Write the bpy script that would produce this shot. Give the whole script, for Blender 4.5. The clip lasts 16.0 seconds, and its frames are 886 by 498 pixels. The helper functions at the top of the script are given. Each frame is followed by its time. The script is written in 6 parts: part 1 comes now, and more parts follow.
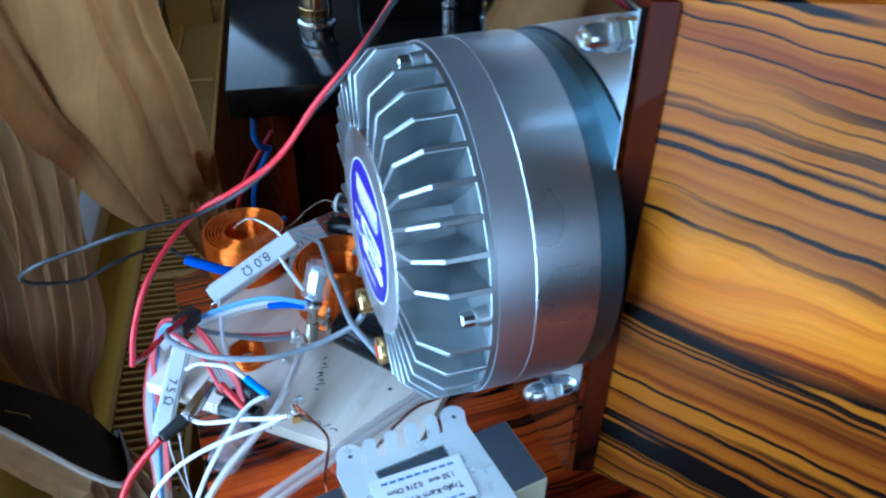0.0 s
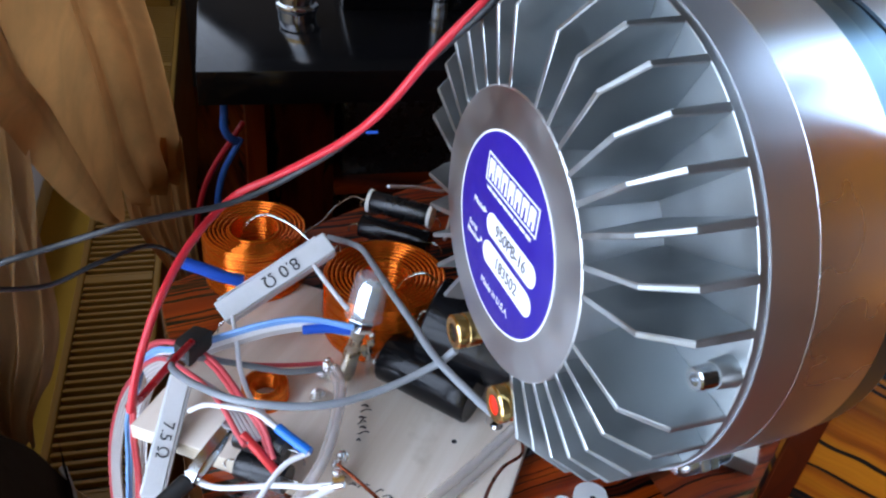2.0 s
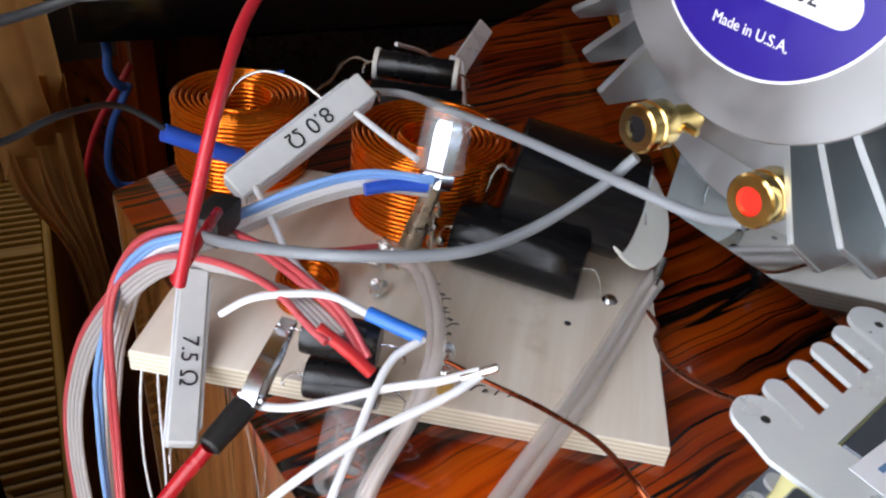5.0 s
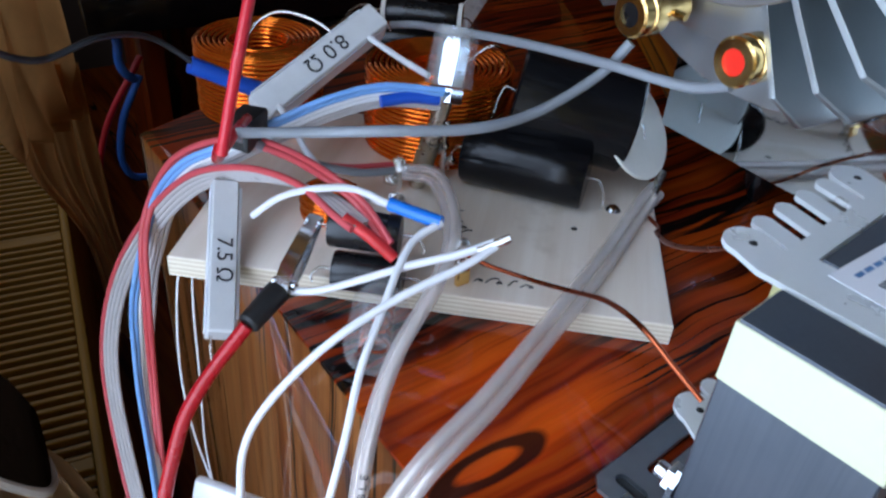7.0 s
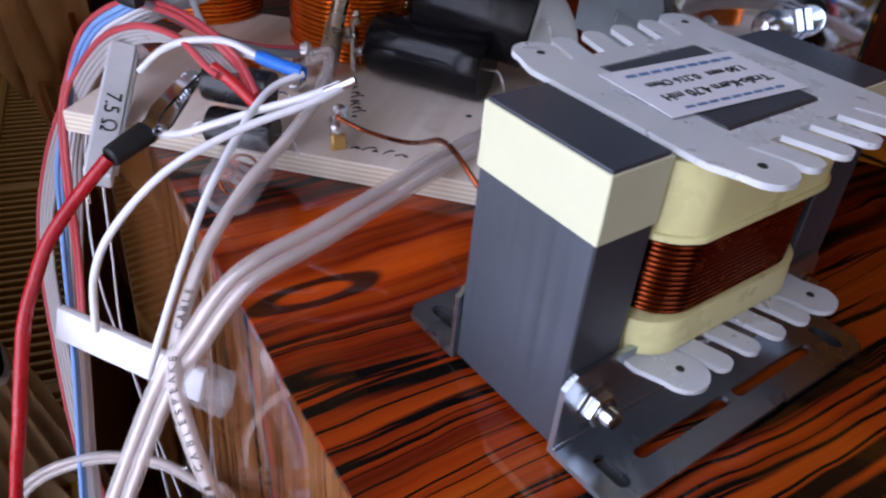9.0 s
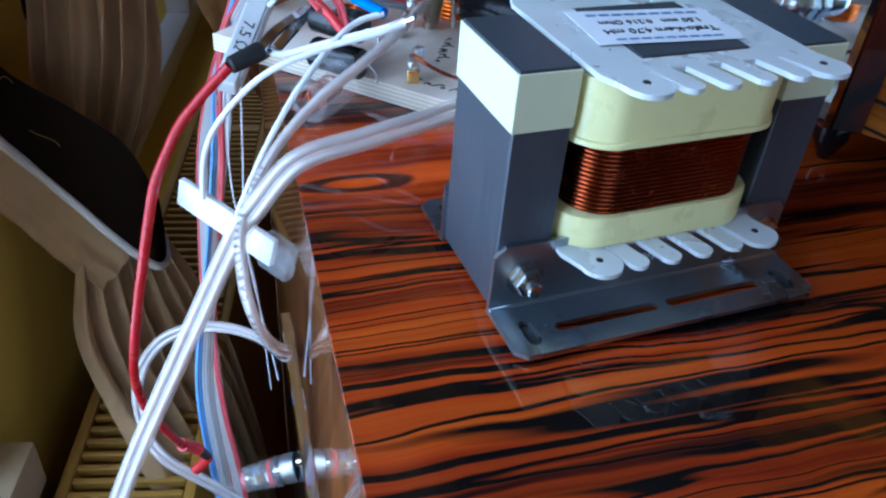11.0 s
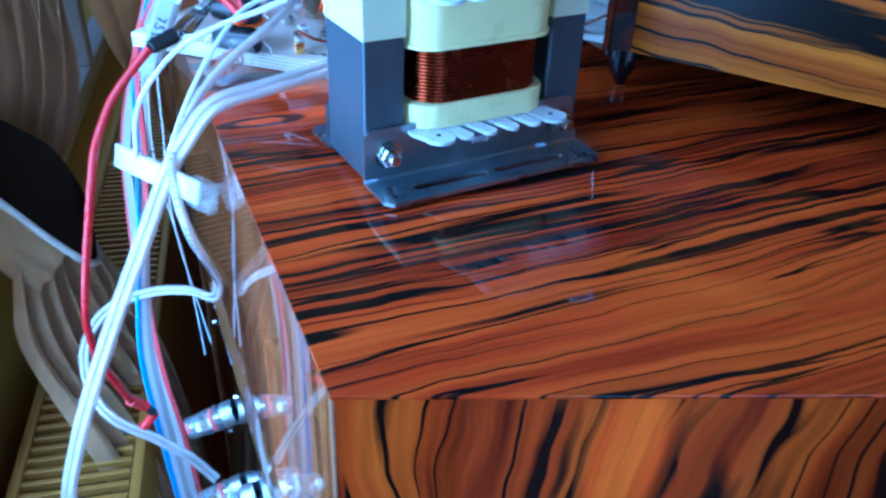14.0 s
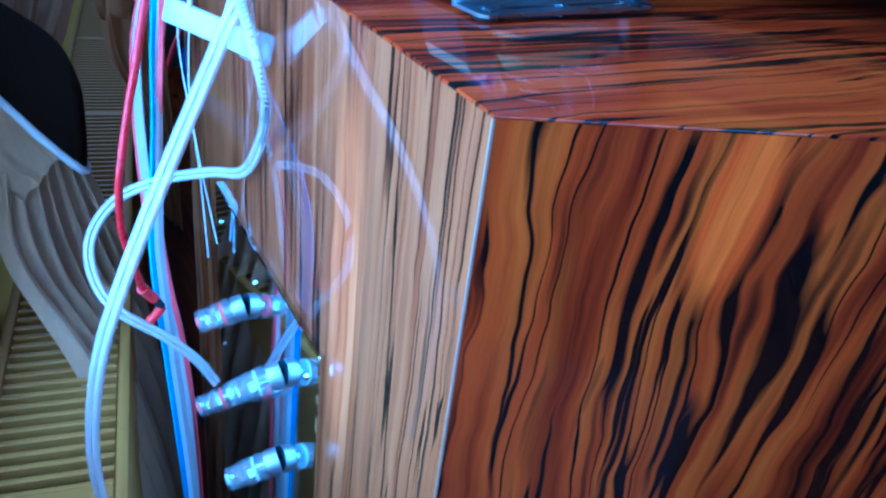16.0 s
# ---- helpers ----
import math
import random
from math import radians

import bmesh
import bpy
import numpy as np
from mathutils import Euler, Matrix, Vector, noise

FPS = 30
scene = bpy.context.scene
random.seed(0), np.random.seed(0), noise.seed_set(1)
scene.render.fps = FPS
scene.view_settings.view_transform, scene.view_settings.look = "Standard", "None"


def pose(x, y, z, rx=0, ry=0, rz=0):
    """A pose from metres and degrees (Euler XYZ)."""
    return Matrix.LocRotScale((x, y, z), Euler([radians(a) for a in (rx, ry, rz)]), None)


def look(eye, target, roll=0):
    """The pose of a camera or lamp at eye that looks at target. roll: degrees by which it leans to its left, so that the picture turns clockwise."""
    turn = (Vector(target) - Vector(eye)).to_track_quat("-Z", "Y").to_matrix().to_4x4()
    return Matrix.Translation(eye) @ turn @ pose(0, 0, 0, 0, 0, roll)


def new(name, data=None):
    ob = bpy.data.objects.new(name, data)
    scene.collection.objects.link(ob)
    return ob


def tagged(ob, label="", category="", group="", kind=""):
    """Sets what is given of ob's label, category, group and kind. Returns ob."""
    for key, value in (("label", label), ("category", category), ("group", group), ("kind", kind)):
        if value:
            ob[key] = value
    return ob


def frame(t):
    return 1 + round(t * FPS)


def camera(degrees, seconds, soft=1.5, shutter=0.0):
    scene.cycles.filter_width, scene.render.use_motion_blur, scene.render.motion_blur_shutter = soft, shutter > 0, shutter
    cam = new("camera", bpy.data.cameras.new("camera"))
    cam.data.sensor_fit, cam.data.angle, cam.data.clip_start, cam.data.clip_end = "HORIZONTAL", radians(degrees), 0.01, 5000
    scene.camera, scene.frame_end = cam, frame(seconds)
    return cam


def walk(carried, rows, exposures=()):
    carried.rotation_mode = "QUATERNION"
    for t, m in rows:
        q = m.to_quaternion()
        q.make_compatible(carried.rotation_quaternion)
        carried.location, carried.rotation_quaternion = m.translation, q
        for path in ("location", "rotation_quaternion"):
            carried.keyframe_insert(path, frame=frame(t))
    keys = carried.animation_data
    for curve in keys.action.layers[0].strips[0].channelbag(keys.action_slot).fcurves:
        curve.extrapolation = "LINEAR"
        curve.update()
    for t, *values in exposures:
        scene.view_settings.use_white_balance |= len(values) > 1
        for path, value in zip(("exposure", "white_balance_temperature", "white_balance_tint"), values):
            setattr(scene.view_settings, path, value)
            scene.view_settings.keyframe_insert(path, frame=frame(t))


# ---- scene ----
cam = camera(58.60, 16.0, soft=2.25, shutter=0.3)
# seconds, eye (metres), Euler angles (degrees)
PATH = [
    (0, 0.0283, -0.0900, 0.4717, 53.49, -0.48, -20.80),
    (0.5, 0.0091, -0.0425, 0.4453, 53.67, -2.37, -19.20),
    (1, 0.0093, -0.0051, 0.4282, 54.26, -3.11, -20.48),
    (1.5, -0.0136, 0.0186, 0.4106, 54.65, -4.74, -22.31),
    (2, -0.0190, 0.0487, 0.3857, 54.48, -5.30, -23.27),
    (2.5, -0.0198, 0.0832, 0.3666, 54.38, -7.60, -24.86),
    (3, -0.0494, 0.1029, 0.3393, 53.28, -7.61, -23.55),
    (3.5, -0.0548, 0.1140, 0.3103, 54.39, -6.44, -26.38),
    (4, -0.0592, 0.1368, 0.2789, 53.28, -7.07, -29.64),
    (6.3, -0.1025, 0.1480, 0.2382, 55.25, -4.55, -37.05),
    (6.5, -0.1037, 0.1371, 0.2352, 55.15, -4.70, -36.40),
    (7, -0.1073, 0.1083, 0.2257, 54.73, -4.12, -34.98),
    (7.5, -0.1176, 0.0824, 0.2139, 54.10, -4.83, -33.21),
    (8, -0.0981, 0.0638, 0.2106, 55.64, -4.35, -31.76),
    (8.5, -0.0860, 0.0377, 0.1871, 54.33, -4.57, -30.10),
    (9, -0.0617, 0.0273, 0.1843, 55.02, -4.65, -30.34),
    (11.5, -0.0107, -0.0868, 0.2002, 54.04, -2.96, -12.58),
    (12, 0.0077, -0.1007, 0.2103, 55.14, -1.90, -13.05),
    (12.5, 0.0084, -0.1288, 0.2211, 56.01, -2.17, -11.26),
    (13, -0.0035, -0.1587, 0.2140, 55.59, -2.46, -9.55),
    (13.5, -0.0455, -0.1861, 0.2092, 56.08, -1.56, -14.11),
    (14, -0.0500, -0.2016, 0.1927, 57.58, -2.18, -22.84),
    (14.5, -0.0512, -0.2086, 0.1593, 58.53, -3.20, -26.29),
    (15, -0.0993, -0.2124, 0.1364, 58.80, -4.05, -28.32),
    (15.5, -0.1302, -0.2221, 0.1203, 59.80, -5.98, -29.37),
    (16, -0.1580, -0.2323, 0.1026, 59.65, -6.48, -27.93),
]
EXPO = [(0.0, -0.25, 4650, 4), (1.0, -0.33, 5300, 6), (2.0, -0.5, 6200, 20), (2.5, -0.45, 6900, 18), (3.0, -0.35, 8100, 18), (4.0, -0.56, 7700, 20), (6.5, -0.72, 6500, 24), (7.0, -1.02, 6000, 18),
        (7.5, -1.1, 6700, 30), (8.0, -1.2, 6200, 22), (8.5, -1.2, 6600, 34), (9.0, -1.15, 6500, 36), (11.5, -0.55, 4750, 6), (12.5, -0.35, 4600, 4), (13.5, -0.18, 4100, 4), (14.5, -0.02, 3350, 4), (15.0, -0.07, 3250, 4), (15.5, -0.07, 3150, 4), (16.0, -0.07, 3200, 5)]
walk(cam, [(t, pose(*p)) for t, *p in PATH], EXPO)


# ==== world, sun and lamps ====
AXIS = Vector((0, 0, 1))
world = bpy.data.worlds.new("daylight")
scene.world = world
world.use_nodes = True
wn = world.node_tree
sky = wn.nodes.new("ShaderNodeTexSky")
sky.sky_type = "NISHITA"
sky.sun_disc = False
sky.sun_elevation, sky.sun_rotation = radians(38), radians(250)
wn.nodes["Background"].inputs["Strength"].default_value = 0.05
wn.links.new(sky.outputs[0], wn.nodes["Background"].inputs["Color"])
sun = new("sun", bpy.data.lights.new("sun", "SUN"))
sun.data.energy, sun.data.angle, sun.data.color = 0.3, radians(12), (1.0, 0.93, 0.84)
sun.matrix_world = look((-6, 2.5, 5.5), (0, 1.2, 0))


def window_lamp(name, at, target, w, h, watts, color):
    lamp = new(name, bpy.data.lights.new(name, "AREA"))
    lamp.data.shape, lamp.data.size, lamp.data.size_y = "RECTANGLE", w, h
    lamp.data.energy, lamp.data.color = watts, color
    lamp.matrix_world = look(at, target)
    return lamp


window_lamp("window_daylight", (-0.572, 0.02, 0.38), (0.6, -0.18, 0.33), 0.80, 1.5, 40.0, (0.66, 0.83, 1.0))
window_lamp("window_daylight", (0.010, 1.98, 0.60), (1.0, 1.81, 0.55), 2.4, 1.1, 19.0, (0.72, 0.87, 1.0))
window_lamp("garden_window_daylight", (0.1, -2.66, 0.55), (0.1, 0, 0.55), 1.4, 1.4, 22.0, (0.74, 0.87, 1.0))


# ==== materials ====
def material(name, base=(0.5, 0.5, 0.5), rough=0.5, metal=0.0, **more):
    m = bpy.data.materials.new(name)
    m.use_nodes = True
    b = m.node_tree.nodes["Principled BSDF"]
    b.inputs["Base Color"].default_value = (*base, 1)
    b.inputs["Roughness"].default_value = rough
    b.inputs["Metallic"].default_value = metal
    for key, value in more.items():
        b.inputs[key.replace("_", " ")].default_value = value
    return m


def node(m, kind, **sets):
    n = m.node_tree.nodes.new("ShaderNode" + kind)
    for key, value in sets.items():
        if key in n.inputs:
            n.inputs[key].default_value = value
        else:
            setattr(n, key, value)
    return n


def link(m, a, b):
    m.node_tree.links.new(a, b)


def bsdf(m):
    return m.node_tree.nodes["Principled BSDF"]


def coords(m, scale=(1, 1, 1), turn=0.0):
    tc, mp = node(m, "TexCoord"), node(m, "Mapping")
    mp.inputs["Scale"].default_value = scale
    mp.inputs["Rotation"].default_value = (0, 0, turn)
    link(m, tc.outputs["Object"], mp.inputs["Vector"])
    return mp.outputs["Vector"]


def ramp(m, fac, stops):
    r = node(m, "ValToRGB")
    while len(r.color_ramp.elements) < len(stops):
        r.color_ramp.elements.new(0.5)
    for e, (at, c) in zip(r.color_ramp.elements, stops):
        e.position, e.color = at, (*c, 1) if len(c) == 3 else c
    link(m, fac, r.inputs["Fac"])
    return r.outputs["Color"]


def grey(v):
    return (v, v, v)


def mixed(m, fac, a, b, mode="MIX"):
    x = node(m, "Mix", data_type="RGBA", blend_type=mode)
    for value, socket in ((fac, x.inputs[0]), (a, x.inputs[6]), (b, x.inputs[7])):
        if isinstance(value, (int, float)):
            socket.default_value = value
        elif isinstance(value, tuple):
            socket.default_value = (*value, 1)
        else:
            link(m, value, socket)
    return x.outputs[2]


def noise_tex(m, vec, scale, detail=4.0, rough=0.55, distort=0.0):
    n = node(m, "TexNoise", Scale=scale, Detail=detail, Roughness=rough, Distortion=distort)
    link(m, vec, n.inputs["Vector"])
    return n.outputs["Fac"]


def bumped(m, height, strength, distance):
    b = node(m, "Bump", Strength=strength, Distance=distance)
    link(m, height, b.inputs["Height"])
    link(m, b.outputs["Normal"], bsdf(m).inputs["Normal"])


def worn(m, base, spread, scale, rough=None, bump=0.0, fine=None):
    """Uneven colour at two scales, uneven gloss and fine relief on a plain material."""
    v = coords(m)
    a = noise_tex(m, v, scale, 5)
    f = noise_tex(m, v, fine or scale * 9, 3)
    lo, hi = tuple(c * (1 - spread) for c in base), tuple(min(1, c * (1 + spread)) for c in base)
    c = mixed(m, 0.25, ramp(m, a, [(0.3, lo), (0.7, hi)]), ramp(m, f, [(0.3, lo), (0.7, hi)]))
    link(m, c, bsdf(m).inputs["Base Color"])
    if rough:
        link(m, ramp(m, a, [(0.3, grey(rough[0])), (0.75, grey(rough[1]))]), bsdf(m).inputs["Roughness"])
    if bump:
        bumped(m, f, 0.5, bump)
    return m


def ebony_wood(name, along, across, seedling=0.0, rings=70.0, length=0.16, sway=0.010, figure=0.02, black=0.5, hair=0.35, palette=None, coat=1.0, dim=1.0, knot=None, bulges=(), fields=(), haze=1.0, bold=1.0):
    """Striped veneer under lacquer. along and across span the face; rings counts growth lines to a metre,
    length is how far a streak runs, sway and figure how far the lines wander (fine, broad). Bulges bend the
    lines round a cathedral figure, fields are plain ovals with few streaks: (along, across, half length, half width)."""
    m = material(name, rough=0.38)
    b = bsdf(m)
    b.inputs["Coat Weight"].default_value = coat
    b.inputs["Specular IOR Level"].default_value = 0.08
    b.inputs["Coat IOR"].default_value = 1.5
    tc = node(m, "TexCoord")

    def dot(way):
        d = node(m, "VectorMath", operation="DOT_PRODUCT")
        d.inputs[1].default_value = Vector(way).normalized()
        link(m, tc.outputs["Object"], d.inputs[0])
        return d.outputs["Value"]

    def times(a, k, add=0.0):
        x = node(m, "Math", operation="MULTIPLY_ADD")
        x.inputs[1].default_value = k
        link(m, a, x.inputs[0])
        if isinstance(add, float):
            x.inputs[2].default_value = add
        else:
            link(m, add, x.inputs[2])
        return x.outputs[0]

    def field(x, y, z, detail=2.0, rough=0.5):
        c = node(m, "CombineXYZ")
        link(m, x, c.inputs[0])
        link(m, y, c.inputs[1])
        c.inputs[2].default_value = z + seedling
        return noise_tex(m, c.outputs[0], 1.0, detail, rough)

    u, v = dot(along), dot(across)
    # the growth lines wander broadly, giving flame figures, and finely
    broad = field(times(u, 0.55 / length), times(v, 6.0), 0.7, 1.0)
    fine = field(times(u, 2.6 / length), times(v, 18.0), 5.1, 1.0)
    ripple = field(times(u, 34.0), times(v, 22.0), 8.3, 1.0)
    w = times(broad, figure * 2.0, times(fine, sway * 2.0, times(ripple, 0.0032 * bold, v)))

    def oval(u0, v0, lu, lv):
        """A soft oval, 1 at its middle."""
        flat = node(m, "CombineXYZ")
        link(m, times(u, 1 / lu, -u0 / lu), flat.inputs[0])
        link(m, times(v, 1 / lv, -v0 / lv), flat.inputs[1])
        far = node(m, "VectorMath", operation="DOT_PRODUCT")
        link(m, flat.outputs[0], far.inputs[0])
        link(m, flat.outputs[0], far.inputs[1])
        e = node(m, "Math", operation="EXPONENT")
        link(m, times(far.outputs["Value"], -1.0), e.inputs[0])
        return e.outputs[0]

    for u0, v0, lu, lv, height in bulges:
        w = times(oval(u0, v0, lu, lv), height, w)
    slow = times(u, 1.0 / length)
    ringed = times(w, rings)
    body = field(times(w, rings * 0.42), times(u, 0.6 / length), 11.3, 2.0)
    lines = field(times(w, rings * 1.7), times(u, 0.8 / length), 23.9, 2.0, 0.6)
    deep, mid, bright, pale = palette or ((0.040, 0.011, 0.005), (0.15, 0.030, 0.007), (0.33, 0.092, 0.016), (0.48, 0.19, 0.05))
    deep, mid, bright, pale = [tuple(c * dim for c in t) for t in (deep, mid, bright, pale)]
    colour = ramp(m, body, [(0.30, deep), (0.40, mid), (0.50, bright), (0.63, pale), (0.74, bright)])
    colour = mixed(m, 0.36, colour, ramp(m, lines, [(0.28, deep), (0.38, mid), (0.50, bright), (0.66, pale)]))
    # soft-edged dark bands, and thin black growth lines that come and go
    streak = field(ringed, slow, 37.7, 1.0, 0.4)
    edge = 0.72 - 0.30 * black
    wide = ramp(m, streak, [(edge, grey(0)), (edge + 0.045, grey(0.62)), (edge + 0.12, grey(1))])
    both = node(m, "Math", operation="MAXIMUM")
    link(m, wide, both.inputs[0])
    for k, (fine_by, thick) in enumerate(((0.50, 0.030 * bold), (0.95, 0.024 * bold))):
        vein = field(times(w, rings * fine_by), times(u, 0.45 / length), 51.1 + 9 * k, 1.0)
        off = node(m, "Math", operation="ABSOLUTE")
        link(m, times(vein, 1.0, -0.5), off.inputs[0])
        line = ramp(m, off.outputs[0], [(thick * 0.35, grey(1)), (thick, grey(0))])
        there = ramp(m, field(times(w, rings * 0.4), times(u, 0.5 / length), 77.7 + 5 * k, 0.0), [(0.66 - 0.36 * hair, grey(0)), (0.76 - 0.36 * hair, grey(1))])
        cut = node(m, "Math", operation="MULTIPLY")
        link(m, line, cut.inputs[0])
        link(m, there, cut.inputs[1])
        more = node(m, "Math", operation="MAXIMUM")
        link(m, both.outputs[0], more.inputs[0])
        link(m, cut.outputs[0], more.inputs[1])
        both = more
    dark = both.outputs[0]
    for spot in fields:
        less = node(m, "Math", operation="MULTIPLY")
        link(m, dark, less.inputs[0])
        link(m, ramp(m, oval(*spot), [(0.25, grey(1)), (0.6, grey(0.12))]), less.inputs[1])
        dark = less.outputs[0]
    colour = mixed(m, dark, colour, (0.004, 0.003, 0.0028))
    if knot:
        # a dark eye-shaped figure in the veneer: centre along and across, half length and half width
        du, dv = times(u, 1 / knot[2], -knot[0] / knot[2]), times(w, 1 / knot[3], -(knot[1] + figure + sway + 0.0016 * bold) / knot[3])
        flat = node(m, "CombineXYZ")
        link(m, du, flat.inputs[0])
        link(m, dv, flat.inputs[1])
        size = node(m, "VectorMath", operation="LENGTH")
        link(m, flat.outputs[0], size.inputs[0])
        ring = ramp(m, size.outputs["Value"], [(0.42, grey(0)), (0.56, grey(0.92)), (0.86, grey(0.92)), (1.0, grey(0))])
        colour = mixed(m, ring, colour, (0.005, 0.0035, 0.003))
    fibre = field(times(w, 900.0), times(u, 24.0), 3.3, 3.0, 0.6)
    colour = mixed(m, 0.5, colour, ramp(m, fibre, [(0.28, grey(0.60)), (0.68, grey(1.0))]), "MULTIPLY")
    link(m, colour, b.inputs["Base Color"])
    dust = noise_tex(m, coords(m), 9.0, 5)
    link(m, ramp(m, dust, [(0.35, grey(0.012 * haze)), (0.8, grey(0.05 * haze))]), b.inputs["Coat Roughness"])
    link(m, ramp(m, dark, [(0.0, grey(0.42)), (1.0, grey(0.30))]), b.inputs["Roughness"])
    return m


def metal(name, base, rough, spread=0.08, scale=20.0, aniso=0.0, bump=0.0):
    m = material(name, base, rough, 1.0)
    worn(m, base, spread, scale, (rough * 0.75, rough * 1.3), bump)
    if aniso:
        bsdf(m).inputs["Anisotropic"].default_value = aniso
    return m


def plastic(name, base, rough=0.35, spread=0.06, scale=40.0, **more):
    m = material(name, base, rough, 0.0, **more)
    return worn(m, base, spread, scale, (rough * 0.8, rough * 1.25), 0.0001)


KNOT = (0.030, 0.248, 0.030, 0.0085)
RED_TONES = ((0.040, 0.004, 0.001), (0.24, 0.015, 0.001), (0.62, 0.066, 0.002), (0.76, 0.125, 0.005))
SIDE_TONES = ((0.03, 0.003, 0.001), (0.22, 0.018, 0.001), (0.64, 0.084, 0.002), (0.82, 0.175, 0.006))
TAN_TONES = ((0.15, 0.036, 0.009), (0.33, 0.085, 0.020), (0.56, 0.185, 0.045), (0.68, 0.28, 0.085))
HORN_TONES = ((0.09, 0.013, 0.001), (0.32, 0.058, 0.001), (0.57, 0.165, 0.003), (0.70, 0.250, 0.005))
TOP_WOOD = ebony_wood("ebony_veneer_top", (1, 0.015, 0), (-0.015, 1, 0), 0.0, 125.0, 0.22, 0.004, 0.012, 0.44, 0.95, RED_TONES, 0.85, knot=KNOT, bold=1.5,
                      bulges=((0.22, -0.040, 0.10, 0.030, 0.014),), fields=((0.045, 0.262, 0.065, 0.040),))
SIDE_WOOD = ebony_wood("ebony_veneer_side", (0.045, -0.017, 1), (0.94, -0.35, -0.05), 3.3, 85.0, 0.17, 0.007, 0.022, 0.56, 0.70, SIDE_TONES, bold=1.9,
                       bulges=((-0.05, 0.120, 0.07, 0.020, 0.009),), fields=((-0.030, 0.112, 0.050, 0.016),))
REAR_WOOD = ebony_wood("ebony_veneer_rear", (0, 0.02, 1), (0.2, 1, -0.02), 8.1, 150.0, 0.30, 0.003, 0.008, 0.28, 0.62, TAN_TONES, bold=1.3,
                       bulges=((-0.16, 0.13, 0.16, 0.020, 0.010),), fields=((-0.16, 0.13, 0.14, 0.022),))
HORN_WOOD = ebony_wood("ebony_veneer_horn", (0.596, -0.801, -0.06), (0.036, -0.048, 1), 5.2, 80.0, 0.36, 0.002, 0.016, 0.36, 0.70, HORN_TONES, 0.04, haze=5.0, bold=2.0,
                       bulges=((0.015, 0.215, 0.050, 0.020, 0.016), (0.12, 0.225, 0.06, 0.02, 0.008)), fields=((0.05, 0.218, 0.11, 0.030),))
DARK_WOOD = ebony_wood("dark_rosewood", (0, 0, 1), (0.5, 1, 0), 1.7, 90.0, 0.2, 0.003, 0.008, 0.5, 0.5, RED_TONES, 0.12, 0.22)
RED_WOOD = ebony_wood("red_rosewood", (0, 0, 1), (0.5, 1, 0), 2.7, 60.0, 0.2, 0.003, 0.01, 0.1, 0.2, RED_TONES, 0.5, 0.6)
ALU = metal("cast_aluminium", (0.47, 0.505, 0.515), 0.44, 0.035, 60, bump=0.00008)
ALU_TURNED = metal("turned_aluminium", (0.80, 0.82, 0.86), 0.40, 0.02, 5, 0.45)
round_lines = node(ALU_TURNED, "Tangent", direction_type="RADIAL", axis="X")
link(ALU_TURNED, round_lines.outputs[0], bsdf(ALU_TURNED).inputs["Tangent"])
ALU_POLISHED = metal("polished_turned_aluminium", (0.86, 0.90, 0.94), 0.32, 0.015, 4)
BLUE_STEEL = metal("blue_grey_steel", (0.20, 0.31, 0.38), 0.38, 0.03, 6)
ALU_SATIN = metal("satin_aluminium", (0.54, 0.55, 0.56), 0.42, 0.02, 30)
CHROME = metal("chrome", (0.80, 0.83, 0.86), 0.05, 0.03, 8)
POLISHED = metal("polished_steel_plate", (0.60, 0.68, 0.74), 0.045, 0.05, 6)
STEEL = metal("zinc_steel", (0.42, 0.48, 0.53), 0.32, 0.10, 30, bump=0.0001)
NUT_STEEL = metal("bright_nut_steel", (0.66, 0.68, 0.70), 0.18, 0.06, 60)
SATIN_NUT = metal("satin_bright_nut", (0.84, 0.86, 0.88), 0.24, 0.05, 60)
GOLD = metal("gold_plate", (0.85, 0.58, 0.22), 0.20, 0.05, 80)
COPPER = metal("enamelled_copper", (0.92, 0.215, 0.018), 0.17, 0.10, 120)
bsdf(COPPER).inputs["Metallic"].default_value = 0.85
# the choke's dark red winding, and the shaded inside of the air coils
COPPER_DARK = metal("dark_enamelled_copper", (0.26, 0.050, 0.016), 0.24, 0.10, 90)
COPPER_LEAD = metal("copper_lead", (0.36, 0.085, 0.035), 0.3, 0.1, 90)
SOLDER = metal("solder", (0.82, 0.82, 0.80), 0.18, 0.12, 250, bump=0.0005)
def core_steel():
    m = material("grey_core_steel", (0.12, 0.13, 0.15), 0.42, 0.6)
    streaks = noise_tex(m, coords(m, (700, 700, 9)), 1.0, 3)
    clouds = noise_tex(m, coords(m), 26.0, 4)
    c = mixed(m, 0.5, ramp(m, streaks, [(0.3, (0.078, 0.092, 0.112)), (0.7, (0.112, 0.128, 0.152))]), ramp(m, clouds, [(0.3, (0.075, 0.088, 0.106)), (0.75, (0.115, 0.132, 0.155))]))
    link(m, c, bsdf(m).inputs["Base Color"])
    link(m, ramp(m, streaks, [(0.3, grey(0.30)), (0.7, grey(0.46))]), bsdf(m).inputs["Roughness"])
    bumped(m, streaks, 0.15, 0.0001)
    return m


